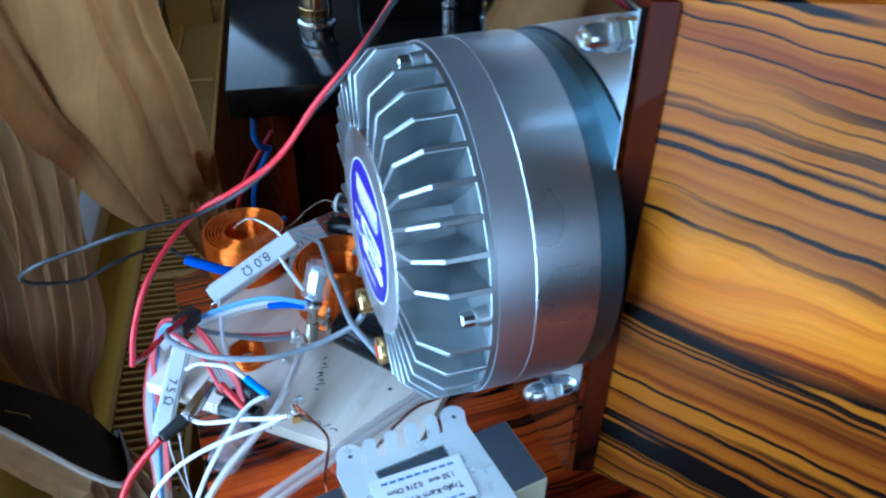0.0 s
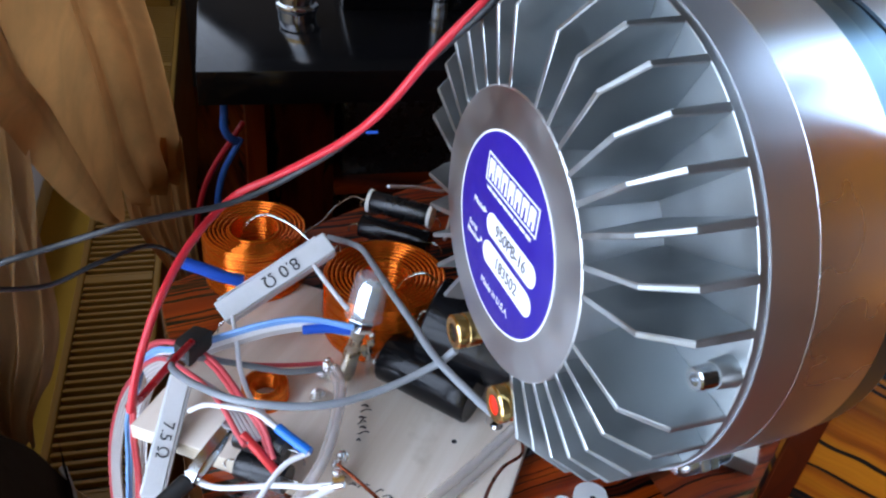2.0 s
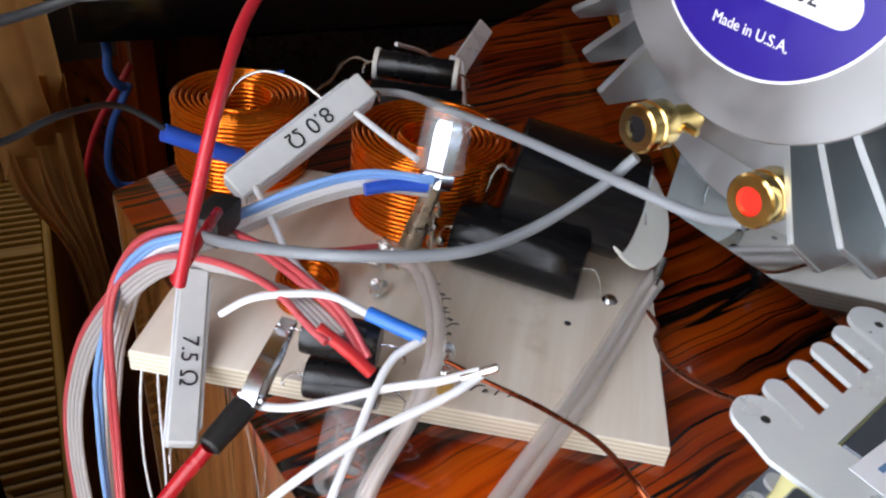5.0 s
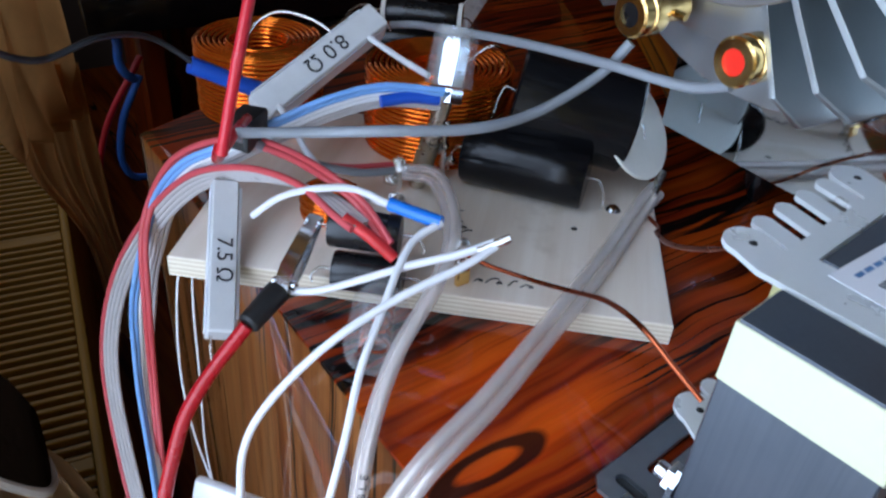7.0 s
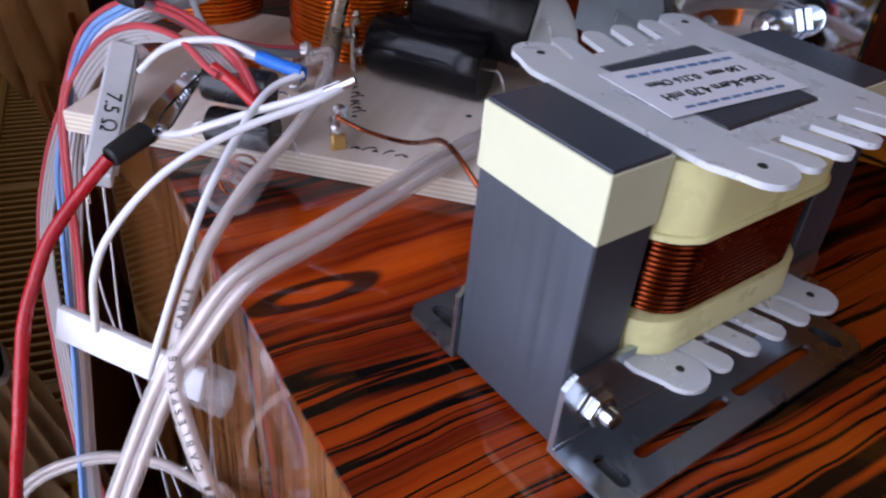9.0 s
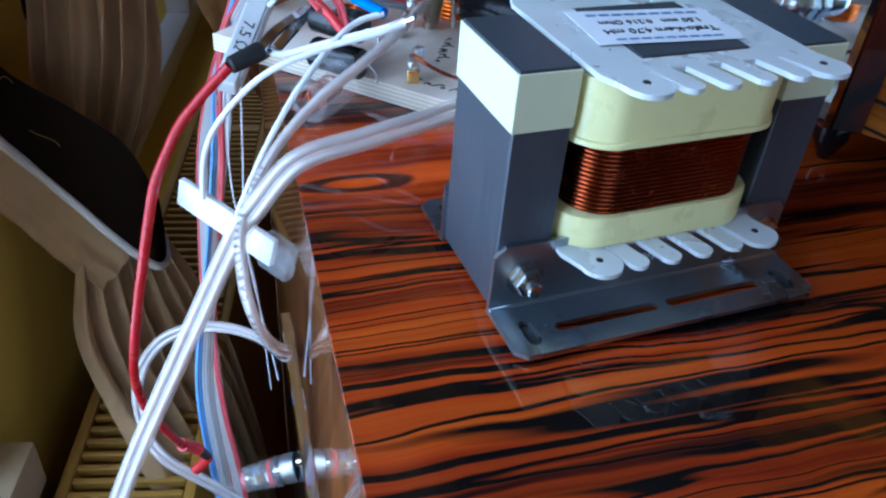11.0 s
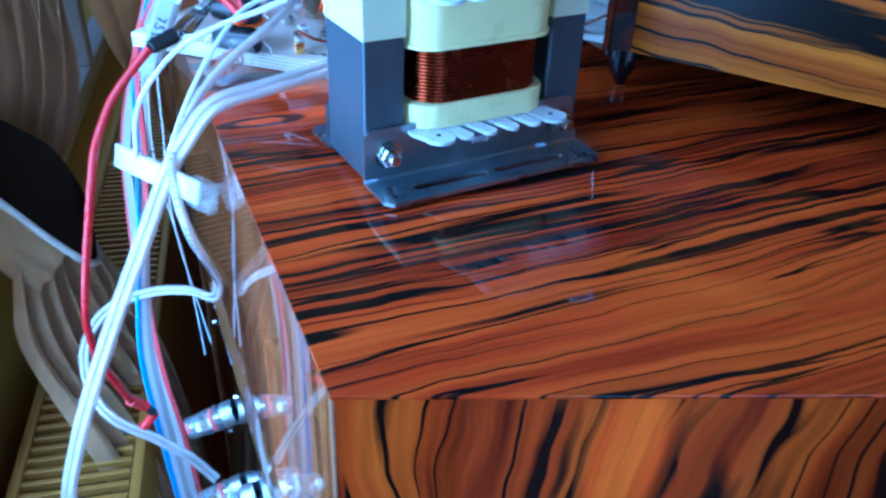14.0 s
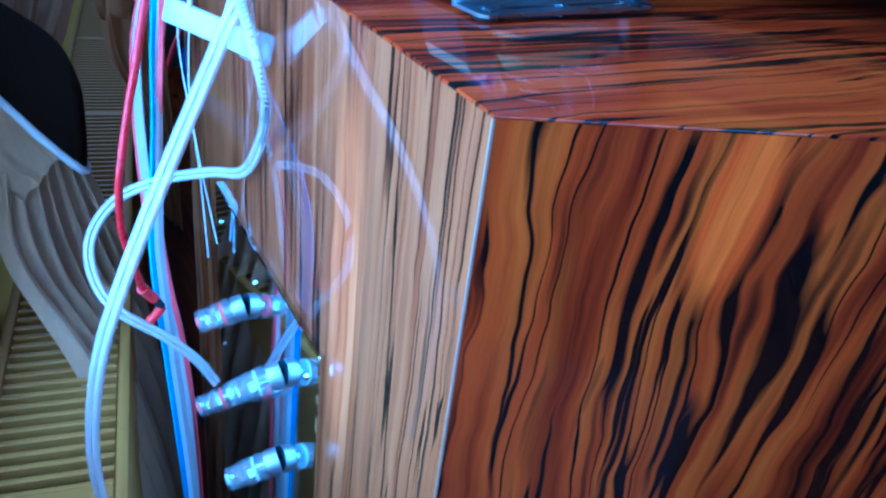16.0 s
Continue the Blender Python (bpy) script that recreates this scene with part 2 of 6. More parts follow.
CORE_STEEL = core_steel()
YELLOW_TAPE = plastic("pale_yellow_tape", (0.80, 0.76, 0.36), 0.30, 0.04, 60)
YELLOW_BAND = plastic("pale_yellow_paper", (0.62, 0.63, 0.42), 0.42, 0.03, 60)
BOBBIN = plastic("milky_nylon", (0.84, 0.88, 0.89), 0.30, 0.03, 50, Transmission_Weight=0.38, Subsurface_Weight=0.35, Subsurface_Radius=(0.01, 0.01, 0.01))
LABEL_WHITE = plastic("white_paper_label", (0.78, 0.80, 0.84), 0.5, 0.03, 40)
INK = material("black_ink", (0.015, 0.015, 0.018), 0.5)
INK_BLUE = material("blue_print", (0.10, 0.22, 0.42), 0.5)
WHITE_PRINT = material("white_print", (0.82, 0.82, 0.85), 0.45)
PURPLE = plastic("violet_blue_sticker", (0.022, 0.009, 0.23), 0.42, 0.06, 90)
BLACK_PLASTIC = plastic("black_plastic", (0.008, 0.008, 0.009), 0.28, 0.15, 60)
BLACK_GLOSS = plastic("black_lacquer", (0.006, 0.006, 0.007), 0.13, 0.2, 10)
BLACK_RUBBER = plastic("black_rubber", (0.012, 0.012, 0.012), 0.55, 0.2, 80)
BLACK_FOIL = worn(material("black_shrink_film", (0.005, 0.005, 0.006), 0.16, Specular_IOR_Level=0.25), (0.005, 0.005, 0.006), 0.3, 18, (0.10, 0.26), 0.0008, 45)
CAP_END = plastic("cream_resin", (0.80, 0.79, 0.72), 0.55, 0.05, 50)
CERAMIC = plastic("white_cement", (0.62, 0.63, 0.63), 0.62, 0.06, 120)
RED_WIRE = plastic("red_insulation", (0.60, 0.022, 0.035), 0.32, 0.06, 60)
DARK_RED_WIRE = plastic("dark_red_silicone", (0.45, 0.010, 0.016), 0.28, 0.08, 60)
PINK_WIRE = plastic("pink_insulation", (0.62, 0.085, 0.095), 0.38, 0.06, 60)
GREY_WIRE = plastic("grey_insulation", (0.24, 0.26, 0.28), 0.42, 0.06, 60)
DARK_GREY_WIRE = plastic("dark_grey_insulation", (0.022, 0.024, 0.027), 0.45, 0.1, 60)
WARM_GREY_WIRE = plastic("warm_grey_insulation", (0.50, 0.47, 0.46), 0.34, 0.06, 60)
BLUE_WIRE = plastic("blue_insulation", (0.05, 0.22, 0.85), 0.36, 0.06, 60)
PALE_BLUE_WIRE = plastic("pale_blue_insulation", (0.20, 0.42, 0.80), 0.38, 0.06, 60)
BLUE_SLEEVE = plastic("blue_heat_shrink", (0.015, 0.09, 0.52), 0.34, 0.08, 60)
CYAN_SLEEVE = plastic("bright_blue_heat_shrink", (0.012, 0.19, 0.72), 0.34, 0.08, 60)
RED_SLEEVE = plastic("red_heat_shrink", (0.62, 0.025, 0.025), 0.34, 0.06, 60)
WHITE_WIRE = plastic("white_insulation", (0.80, 0.81, 0.83), 0.34, 0.03, 60)
WHITE_PLASTIC = plastic("white_plastic_tag", (0.80, 0.82, 0.84), 0.30, 0.03, 60)
CLEAR_JACKET = plastic("clear_cable_jacket", (0.86, 0.81, 0.78), 0.14, 0.03, 40, Alpha=0.34)
CLEAR_CAP = material("clear_terminal_cap", (0.90, 0.95, 0.97), 0.05, 0.0, Alpha=0.13)
BRONZE = metal("dull_nickel_brass", (0.64, 0.57, 0.46), 0.30, 0.1, 90)
STRAND = metal("tinned_strands", (0.84, 0.75, 0.70), 0.55, 0.2, 200, bump=0.0004)
RED_DOT = material("red_enamel", (0.85, 0.03, 0.015), 0.3)
RADIATOR = plastic("cream_radiator_enamel", (0.40, 0.215, 0.036), 0.42, 0.05, 12, Specular_IOR_Level=0.22)
# near-black: the shade inside the radiator, put into the colour
RADIATOR_SHADE = plastic("radiator_inner_shade", (0.02, 0.017, 0.012), 0.7, 0.1, 12)
WALL_PAINT = worn(material("ochre_wall_paint", (0.62, 0.41, 0.045), 0.85), (0.62, 0.41, 0.045), 0.10, 3.0, None, 0.0006, 180)
ROOM_PAINT = worn(material("umber_wall_paint", (0.13, 0.10, 0.075), 0.85), (0.13, 0.10, 0.075), 0.05, 3.0, None, 0.0006, 180)
CEILING_PAINT = worn(material("brown_ceiling_boards", (0.10, 0.085, 0.07), 0.9), (0.10, 0.085, 0.07), 0.06, 3.0, None, 0.0005, 150)
BLUE_LIGHT = material("blue_indicator", (0.02, 0.05, 0.4), 0.3, Emission_Color=(0.05, 0.2, 1.0, 1.0), Emission_Strength=0.8)
WINDOW_WHITE = plastic("white_window_frame", (0.78, 0.78, 0.76), 0.35, 0.03, 20)
FLOOR_WOOD = ebony_wood("oak_floor", (0, 1, 0), (1, 0, 0), 4.0, 40.0, 0.3, 0.006, 0.02, 0.1, 0.2, SIDE_TONES, 0.2)
BLOCK_WOOD = worn(material("raw_beech", (0.50, 0.38, 0.22), 0.6), (0.50, 0.38, 0.22), 0.12, 14, None, 0.0003, 120)
EDGE_PALE = worn(material("pale_veneer_edge", (0.24, 0.15, 0.09), 0.35), (0.24, 0.15, 0.09), 0.2, 40, None, 0.0002, 200)


def plywood():
    m = material("birch_plywood", (0.70, 0.60, 0.46), 0.55)
    v = coords(m, (1, 1, 1), radians(-43))
    s = node(m, "Mapping")
    s.inputs["Scale"].default_value = (6, 90, 60)
    link(m, v, s.inputs["Vector"])
    g = noise_tex(m, s.outputs["Vector"], 1.0, 4)
    c = ramp(m, g, [(0.3, (0.74, 0.62, 0.50)), (0.7, (0.87, 0.78, 0.68))])
    stain = noise_tex(m, coords(m), 22.0, 4)
    c = mixed(m, ramp(m, stain, [(0.60, grey(0)), (0.74, grey(0.45))]), c, (0.42, 0.32, 0.20))
    ply = node(m, "TexWave", wave_type="BANDS", bands_direction="Z", Scale=130.0, Distortion=0.6)
    link(m, coords(m), ply.inputs["Vector"])
    nrm = node(m, "NewGeometry")
    up = node(m, "SeparateXYZ")
    link(m, nrm.outputs["True Normal"], up.inputs[0])
    side = node(m, "Math", operation="LESS_THAN")
    link(m, up.outputs["Z"], side.inputs[0])
    side.inputs[1].default_value = 0.5
    layers = ramp(m, ply.outputs["Fac"], [(0.3, (0.62, 0.52, 0.37)), (0.6, (0.78, 0.70, 0.56))])
    c = mixed(m, side.outputs[0], c, layers)
    link(m, c, bsdf(m).inputs["Base Color"])
    bumped(m, g, 0.3, 0.0003)
    return m


def cloth(name, base, sheen=0.3, thin=0.0):
    m = material(name, base, 0.75)
    bsdf(m).inputs["Sheen Weight"].default_value = sheen
    bsdf(m).inputs["Specular IOR Level"].default_value = 0.08
    v = coords(m)
    big = noise_tex(m, v, 7, 5, 0.6, 1.2)
    s = node(m, "Mapping")
    s.inputs["Scale"].default_value = (1, 1, 0.25)
    link(m, v, s.inputs["Vector"])
    crease = noise_tex(m, s.outputs["Vector"], 34, 4, 0.6, 0.6)
    lo, hi = tuple(c * 0.78 for c in base), tuple(c * 1.12 for c in base)
    c = mixed(m, 0.5, ramp(m, big, [(0.3, lo), (0.7, hi)]), ramp(m, crease, [(0.3, lo), (0.7, hi)]))
    link(m, c, bsdf(m).inputs["Base Color"])
    weave = noise_tex(m, v, 900, 2)
    h = node(m, "Math", operation="MULTIPLY_ADD")
    h.inputs[1].default_value = 0.12
    link(m, weave, h.inputs[0])
    link(m, crease, h.inputs[2])
    bumped(m, h.outputs[0], 0.6, 0.004)
    if thin:
        glow, mix = node(m, "BsdfTranslucent"), node(m, "MixShader", Fac=thin)
        link(m, c, glow.inputs["Color"])
        link(m, bsdf(m).outputs[0], mix.inputs[1])
        link(m, glow.outputs[0], mix.inputs[2])
        link(m, mix.outputs[0], m.node_tree.nodes["Material Output"].inputs["Surface"])
    return m


BAG = plastic("thin_white_bag", (0.80, 0.84, 0.88), 0.30, 0.05, 14, Alpha=0.8)
PLY = plywood()
CURTAIN = cloth("golden_curtain_cloth", (0.80, 0.50, 0.20), 0.1, 0.50)
CURTAIN_GREY = cloth("grey_beige_curtain_cloth", (0.80, 0.57, 0.31), 0.1, 0.25)
STRAP = cloth("dark_brown_brocade", (0.012, 0.0055, 0.0022), 0.0)
GOLD_THREAD = cloth("dull_gold_thread", (0.20, 0.12, 0.04), 0.0)
STRAP_EDGE = cloth("pale_piping_cloth", (0.52, 0.47, 0.40))


# ==== building helpers ====
def thing(name, label, category, at=(0, 0, 0), group="", kind=""):
    return_ob = new(name)
    return_ob.location = at
    return_ob.empty_display_size = 0.02
    return tagged(return_ob, label, category, group, kind)


def mesh_object(name, bm, mat, sharp=35.0):
    bmesh.ops.recalc_face_normals(bm, faces=bm.faces)
    me = bpy.data.meshes.new(name)
    bm.to_mesh(me)
    bm.free()
    me.materials.append(mat)
    me.shade_smooth()
    me.set_sharp_from_angle(angle=radians(sharp))
    return new(name, me)


def world_of(ob):
    m = Matrix()
    while ob is not None:
        m = ob.matrix_parent_inverse @ ob.matrix_basis @ m
        ob = ob.parent
    return m


def part(name, bm, mat, parent, label="", sharp=35.0):
    ob = mesh_object(name, bm, mat, sharp)
    ob.parent = parent
    ob.matrix_parent_inverse = world_of(parent).inverted()
    if label:
        ob["label"] = label
    return ob


def single(name, bm, mat, label, category, group="", kind="", sharp=35.0):
    return tagged(mesh_object(name, bm, mat, sharp), label, category, group, kind)


def box(bm, lo, hi, m=None, bevel=0.0, seg=2):
    """A box from corner to corner, turned by m, with rounded edges."""
    lo, hi = Vector(lo), Vector(hi)
    made = bmesh.ops.create_cube(bm, size=1.0, matrix=Matrix.Translation((lo + hi) / 2) @ Matrix.Diagonal((*(hi - lo), 1)))
    if bevel:
        edges = {e for v in made["verts"] for e in v.link_edges}
        res = bmesh.ops.bevel(bm, geom=list(edges), offset=bevel, segments=seg, profile=0.5, affect="EDGES")
        vs = {v for f in res["faces"] for v in f.verts}
        seen, todo = set(vs), list(vs)
        while todo:
            for e in todo.pop().link_edges:
                for v in e.verts:
                    if v not in seen:
                        seen.add(v)
                        todo.append(v)
        vs = seen
    else:
        vs = made["verts"]
    if m is not None:
        bmesh.ops.transform(bm, matrix=m, verts=list(vs))
    return bm


def prism(bm, outline, z0, z1, m=None, bevel=0.0):
    """An upright block over an outline of (x, y), holes not included."""
    low = [bm.verts.new((x, y, z0)) for x, y in outline]
    top = [bm.verts.new((x, y, z1)) for x, y in outline]
    n = len(outline)
    bm.faces.new(low[::-1])
    bm.faces.new(top)
    for i in range(n):
        bm.faces.new((low[i], low[(i + 1) % n], top[(i + 1) % n], top[i]))
    if bevel:
        edges = {e for v in top for e in v.link_edges if all(q in top for q in e.verts)}
        bmesh.ops.bevel(bm, geom=list(edges), offset=bevel, segments=2, profile=0.5, affect="EDGES")
    if m is not None:
        bmesh.ops.transform(bm, matrix=m, verts=bm.verts)
    return bm


def pierced(bm, outline, holes, z0, z1, m=None):
    """A flat plate over an outline of (x, y) with holes through it."""
    edges = []
    for loop in (outline, *holes):
        vs = [bm.verts.new((x, y, z0)) for x, y in loop]
        edges += [bm.edges.new((vs[i], vs[(i + 1) % len(vs)])) for i in range(len(vs))]
    bmesh.ops.triangle_fill(bm, use_beauty=True, use_dissolve=False, edges=edges)
    res = bmesh.ops.extrude_face_region(bm, geom=bm.faces[:])
    bmesh.ops.translate(bm, verts=[g for g in res["geom"] if isinstance(g, bmesh.types.BMVert)], vec=(0, 0, z1 - z0))
    if m is not None:
        bmesh.ops.transform(bm, matrix=m, verts=bm.verts)
    return bm


def stadium(cx, cy, half, r, across=False):
    """A slot with round ends, along x or, across, along y."""
    pts = []
    for s, a0 in ((1, -90), (-1, 90)):
        for i in range(7):
            a = radians(a0 + i * 30)
            pts.append((s * half + r * math.cos(a), r * math.sin(a)))
    return [(cx + (-y if across else x), cy + (x if across else y)) for x, y in pts]


def frame_on(p, axis):
    """A pose at p whose z points along axis."""
    return Matrix.Translation(p) @ Vector(axis).to_track_quat("Z", "Y").to_matrix().to_4x4()


def lathe(bm, profile, m=None, seg=32, closed=True):
    """Turns a profile of (radius, height) round z."""
    rings = []
    for r, h in profile:
        if r < 1e-6:
            rings.append([bm.verts.new((0, 0, h))])
        else:
            rings.append([bm.verts.new((r * math.cos(2 * math.pi * i / seg), r * math.sin(2 * math.pi * i / seg), h)) for i in range(seg)])
    for a, b in zip(rings, rings[1:]):
        for i in range(seg):
            j = (i + 1) % seg
            if len(a) == 1 and len(b) == 1:
                continue
            if len(a) == 1:
                bm.faces.new((a[0], b[i], b[j]))
            elif len(b) == 1:
                bm.faces.new((a[i], a[j], b[0]))
            else:
                bm.faces.new((a[i], a[j], b[j], b[i]))
    if m is not None:
        bmesh.ops.transform(bm, matrix=m, verts=[v for ring in rings for v in ring])
    return bm


def rod(bm, p, q, r, seg=20, bevel=0.0, r2=None):
    p, q = Vector(p), Vector(q)
    h = (q - p).length
    b = bevel or min(r, h) * 0.08
    r2 = r if r2 is None else r2
    return lathe(bm, [(0, 0), (r - b, 0), (r, b), (r2, h - b), (r2 - b, h), (0, h)], frame_on(p, q - p), seg)


def smooth(points, steps=10):
    """Points along a smooth line through the given ones."""
    pts = [Vector(p) for p in points]
    pts = [pts[0] * 2 - pts[1], *pts, pts[-1] * 2 - pts[-2]]
    line = []
    for a, b, c, d in zip(pts, pts[1:], pts[2:], pts[3:]):
        for i in range(steps):
            t = i / steps
            line.append(0.5 * (2 * b + (c - a) * t + (2 * a - 5 * b + 4 * c - d) * t * t + (3 * b - a - 3 * c + d) * t ** 3))
    line.append(pts[-2])
    return line


def frames_along(line):
    ups, t0 = [], (line[1] - line[0]).normalized()
    u = t0.orthogonal().normalized()
    for i, p in enumerate(line):
        t = (line[min(i + 1, len(line) - 1)] - line[max(i - 1, 0)]).normalized()
        u = (u - t * u.dot(t)).normalized()
        ups.append((p, t, u, t.cross(u)))
    return ups


def sweep(bm, points, r, seg=10, steps=10, flat=1.0, raw=False, wobble=0.0):
    """A round or flat cord along a smooth line."""
    line = [Vector(p) for p in points] if raw else smooth(points, steps)
    rings = []
    for i, (p, t, u, v) in enumerate(frames_along(line)):
        k = r * (1 + wobble * noise.noise(p * 90))
        rings.append([bm.verts.new(p + (u * math.cos(a) + v * math.sin(a) * flat) * k) for a in (2 * math.pi * j / seg for j in range(seg))])
    for a, b in zip(rings, rings[1:]):
        for i in range(seg):
            bm.faces.new((a[i], a[(i + 1) % seg], b[(i + 1) % seg], b[i]))
    bm.faces.new(rings[0][::-1])
    bm.faces.new(rings[-1])
    return bm


def wire(name, points, r, mat, label, category="wire", group="", steps=12, seg=14):
    return single(name, sweep(bmesh.new(), points, r, seg, steps, wobble=0.05), mat, label, category, group, sharp=75.0)


def ribbon(name, points, cords, pitch, label, across=None, group=""):
    """A flat cable: cords is a list of (radius, material), laid side by side."""
    top = thing(name, label, "cable", points[0], group)
    line = smooth(points, 10)
    n = len(cords)
    a = Vector(across) if across else None
    for i, (r, mat) in enumerate(cords):
        off = (i - (n - 1) / 2) * pitch
        moved = []
        for p, t, u, v in frames_along(line):
            side = u if a is None else (a - t * a.dot(t)).normalized()
            moved.append(p + side * off)
        part("cord", sweep(bmesh.new(), moved, r, 10, raw=True), mat, top, sharp=75.0)
    return top


def lettering(name, words, size, m, mat, parent, squeeze=1.0):
    cu = bpy.data.curves.new(name, "FONT")
    cu.body, cu.size, cu.align_x, cu.align_y, cu.extrude = words, size, "CENTER", "CENTER", 0.00012
    tmp = bpy.data.objects.new(name, cu)
    me = bpy.data.meshes.new_from_object(tmp)
    bpy.data.objects.remove(tmp)
    me.materials.clear()
    me.materials.append(mat)
    ob = new(name, me)
    me.transform(m @ Matrix.Diagonal((squeeze, 1, 1, 1)))
    ob.parent = parent
    ob.matrix_parent_inverse = world_of(parent).inverted()
    return ob


def basis(origin, ex, ey):
    """A pose with its x along ex and its y near ey."""
    x = Vector(ex).normalized()
    z = x.cross(Vector(ey)).normalized()
    y = z.cross(x)
    m = Matrix((x, y, z)).transposed().to_4x4()
    m.translation = origin
    return m

# ==== the room ====
WALL_WAY = Vector((0.172, 1.0, 0)).normalized()      # the window wall runs a little askew to the cabinet
WALL_AT = Vector((-0.345, 0, 0))
FLOOR, CEIL, SILL, LINTEL = -1.10, 1.45, -0.40, 1.20


def wall_pose():
    return basis(WALL_AT, WALL_WAY, AXIS.cross(WALL_WAY))      # x along the wall, y away from the room, z up


def slab(name, lo, hi, mat, label, m=None):
    return single(name, box(bmesh.new(), lo, hi, m), mat, label, "wall", kind="structure")


W = wall_pose()
openings = [(-0.40, 0.42, SILL), (0.78, 3.25, -0.60)]      # from, to, height of the sill
at = -3.2
for a, b, sill in openings:
    slab("wall_west_pier", (at, 0, FLOOR), (a, 0.25, CEIL), WALL_PAINT, "ochre painted plaster wall beside the window", W)
    slab("wall_west_sill", (a, 0, FLOOR), (b, 0.25, sill), WALL_PAINT, "ochre painted plaster wall under the window", W)
    slab("wall_west_lintel", (a, 0, LINTEL), (b, 0.25, CEIL), WALL_PAINT, "ochre painted plaster wall above the window", W)
    at = b
slab("wall_west_pier", (at, 0, FLOOR), (3.7, 0.25, CEIL), WALL_PAINT, "ochre painted plaster wall beside the window", W)
slab("wall_north", (-0.2, 3.3, FLOOR), (3.4, 3.5, CEIL), ROOM_PAINT, "plain brown wall at the back of the room")
slab("wall_east", (3.2, -3.0, FLOOR), (3.4, 3.3, CEIL), ROOM_PAINT, "plain brown wall of the room")
slab("wall_south_pier", (-1.2, -2.9, FLOOR), (-0.65, -2.7, CEIL), ROOM_PAINT, "plain brown wall beside a window")
slab("wall_south_pier", (0.85, -2.9, FLOOR), (3.2, -2.7, CEIL), ROOM_PAINT, "plain brown wall beside a window")
slab("wall_south_sill", (-0.65, -2.9, FLOOR), (0.85, -2.7, -0.2), ROOM_PAINT, "plain brown wall under a window")
slab("wall_south_lintel", (-0.65, -2.9, 1.3), (0.85, -2.7, CEIL), ROOM_PAINT, "plain brown wall above a window")
slab("floor", (-1.3, -3.0, FLOOR - 0.1), (3.4, 3.5, FLOOR), FLOOR_WOOD, "brown wooden floor")
slab("ceiling", (-1.3, -3.0, CEIL), (3.4, 3.5, CEIL + 0.1), CEILING_PAINT, "plain brown ceiling")
for i, (a, b, sill) in enumerate(openings):
    top = thing("window_%d" % (i + 1), "white framed window in the ochre wall", "window", W @ Vector((a, 0.1, sill)), kind="structure")
    for x0, x1, z0, z1 in ((a, a + 0.06, sill, LINTEL), (b - 0.06, b, sill, LINTEL), (a + 0.06, b - 0.06, sill, sill + 0.06), (a + 0.06, b - 0.06, LINTEL - 0.06, LINTEL), ((a + b) / 2 - 0.03, (a + b) / 2 + 0.03, sill + 0.06, LINTEL - 0.06)):
        part("window_frame", box(bmesh.new(), (x0, 0.09, z0), (x1, 0.15, z1), W, 0.006), WINDOW_WHITE, top)
    part("window_sill", box(bmesh.new(), (a - 0.04, -0.012, sill - 0.03), (b + 0.0, 0.09, sill - 0.002), W, 0.006), WINDOW_WHITE, top)


# ==== radiator under the window ====
def radiator():
    m = basis((-0.305, 0, -0.45), WALL_WAY, AXIS.cross(WALL_WAY))     # x along it, y to the wall, z up
    m = m @ Matrix.Translation((0, -0.135, 0))
    top = thing("radiator", "cream enamelled panel radiator with a slotted top grille", "radiator", m @ Vector((0, 0, -0.55)))
    a, b, wide = -0.35, 2.75, 0.13
    part("front_panel", box(bmesh.new(), (a, 0, -0.56), (b, 0.012, 0.0), m, 0.004), RADIATOR, top)
    part("back_panel", box(bmesh.new(), (a, wide - 0.012, -0.56), (b, wide, 0.0), m, 0.004), RADIATOR, top)
    # solid block coloured near-black so the gaps between the slats look shaded
    part("shaded_convector", box(bmesh.new(), (a + 0.01, 0.014, -0.56), (b - 0.01, wide - 0.014, -0.10), m), RADIATOR_SHADE, top)
    n = int((b - a - 0.03) / 0.0162)
    slat = None
    for i in range(n):
        x = a + 0.02 + i * 0.0162
        wide_bar = i % 27 == 13
        if slat is None or wide_bar:
            ob = part("crossbar" if wide_bar else "slat", box(bmesh.new(), (x, 0.0125, -0.012), (x + (0.016 if wide_bar else 0.0062), wide - 0.0125, -0.001), m, 0.001, 1), RADIATOR, top)
            if not wide_bar:
                slat = ob
                first = x
        else:
            ob = new("slat", slat.data)
            ob.parent, ob.matrix_parent_inverse = top, slat.matrix_parent_inverse.copy()
            ob.matrix_basis = Matrix.Translation(m.to_3x3() @ Vector((x - first, 0, 0)))
    part("end_cover", box(bmesh.new(), (a - 0.004, 0, -0.56), (a, wide, 0.0), m, 0.001), RADIATOR, top)
    for dx in (a + 0.25, b - 0.25):
        part("wall_foot", box(bmesh.new(), (dx, 0.03, FLOOR + 0.45), (dx + 0.05, wide + 0.035, FLOOR + 0.5 + 0.4), m @ Matrix.Translation((0, 0, 0.45))), RADIATOR, top)
        part("floor_foot", box(bmesh.new(), (dx, 0.03, FLOOR + 0.45), (dx + 0.05, wide - 0.03, -0.555), m, 0.003), RADIATOR, top)
    return top


radiator()

# ==== loudspeaker cabinet ====
FLARE = math.tan(radians(20.3))
WIDE, DEEP = 0.546, 0.72


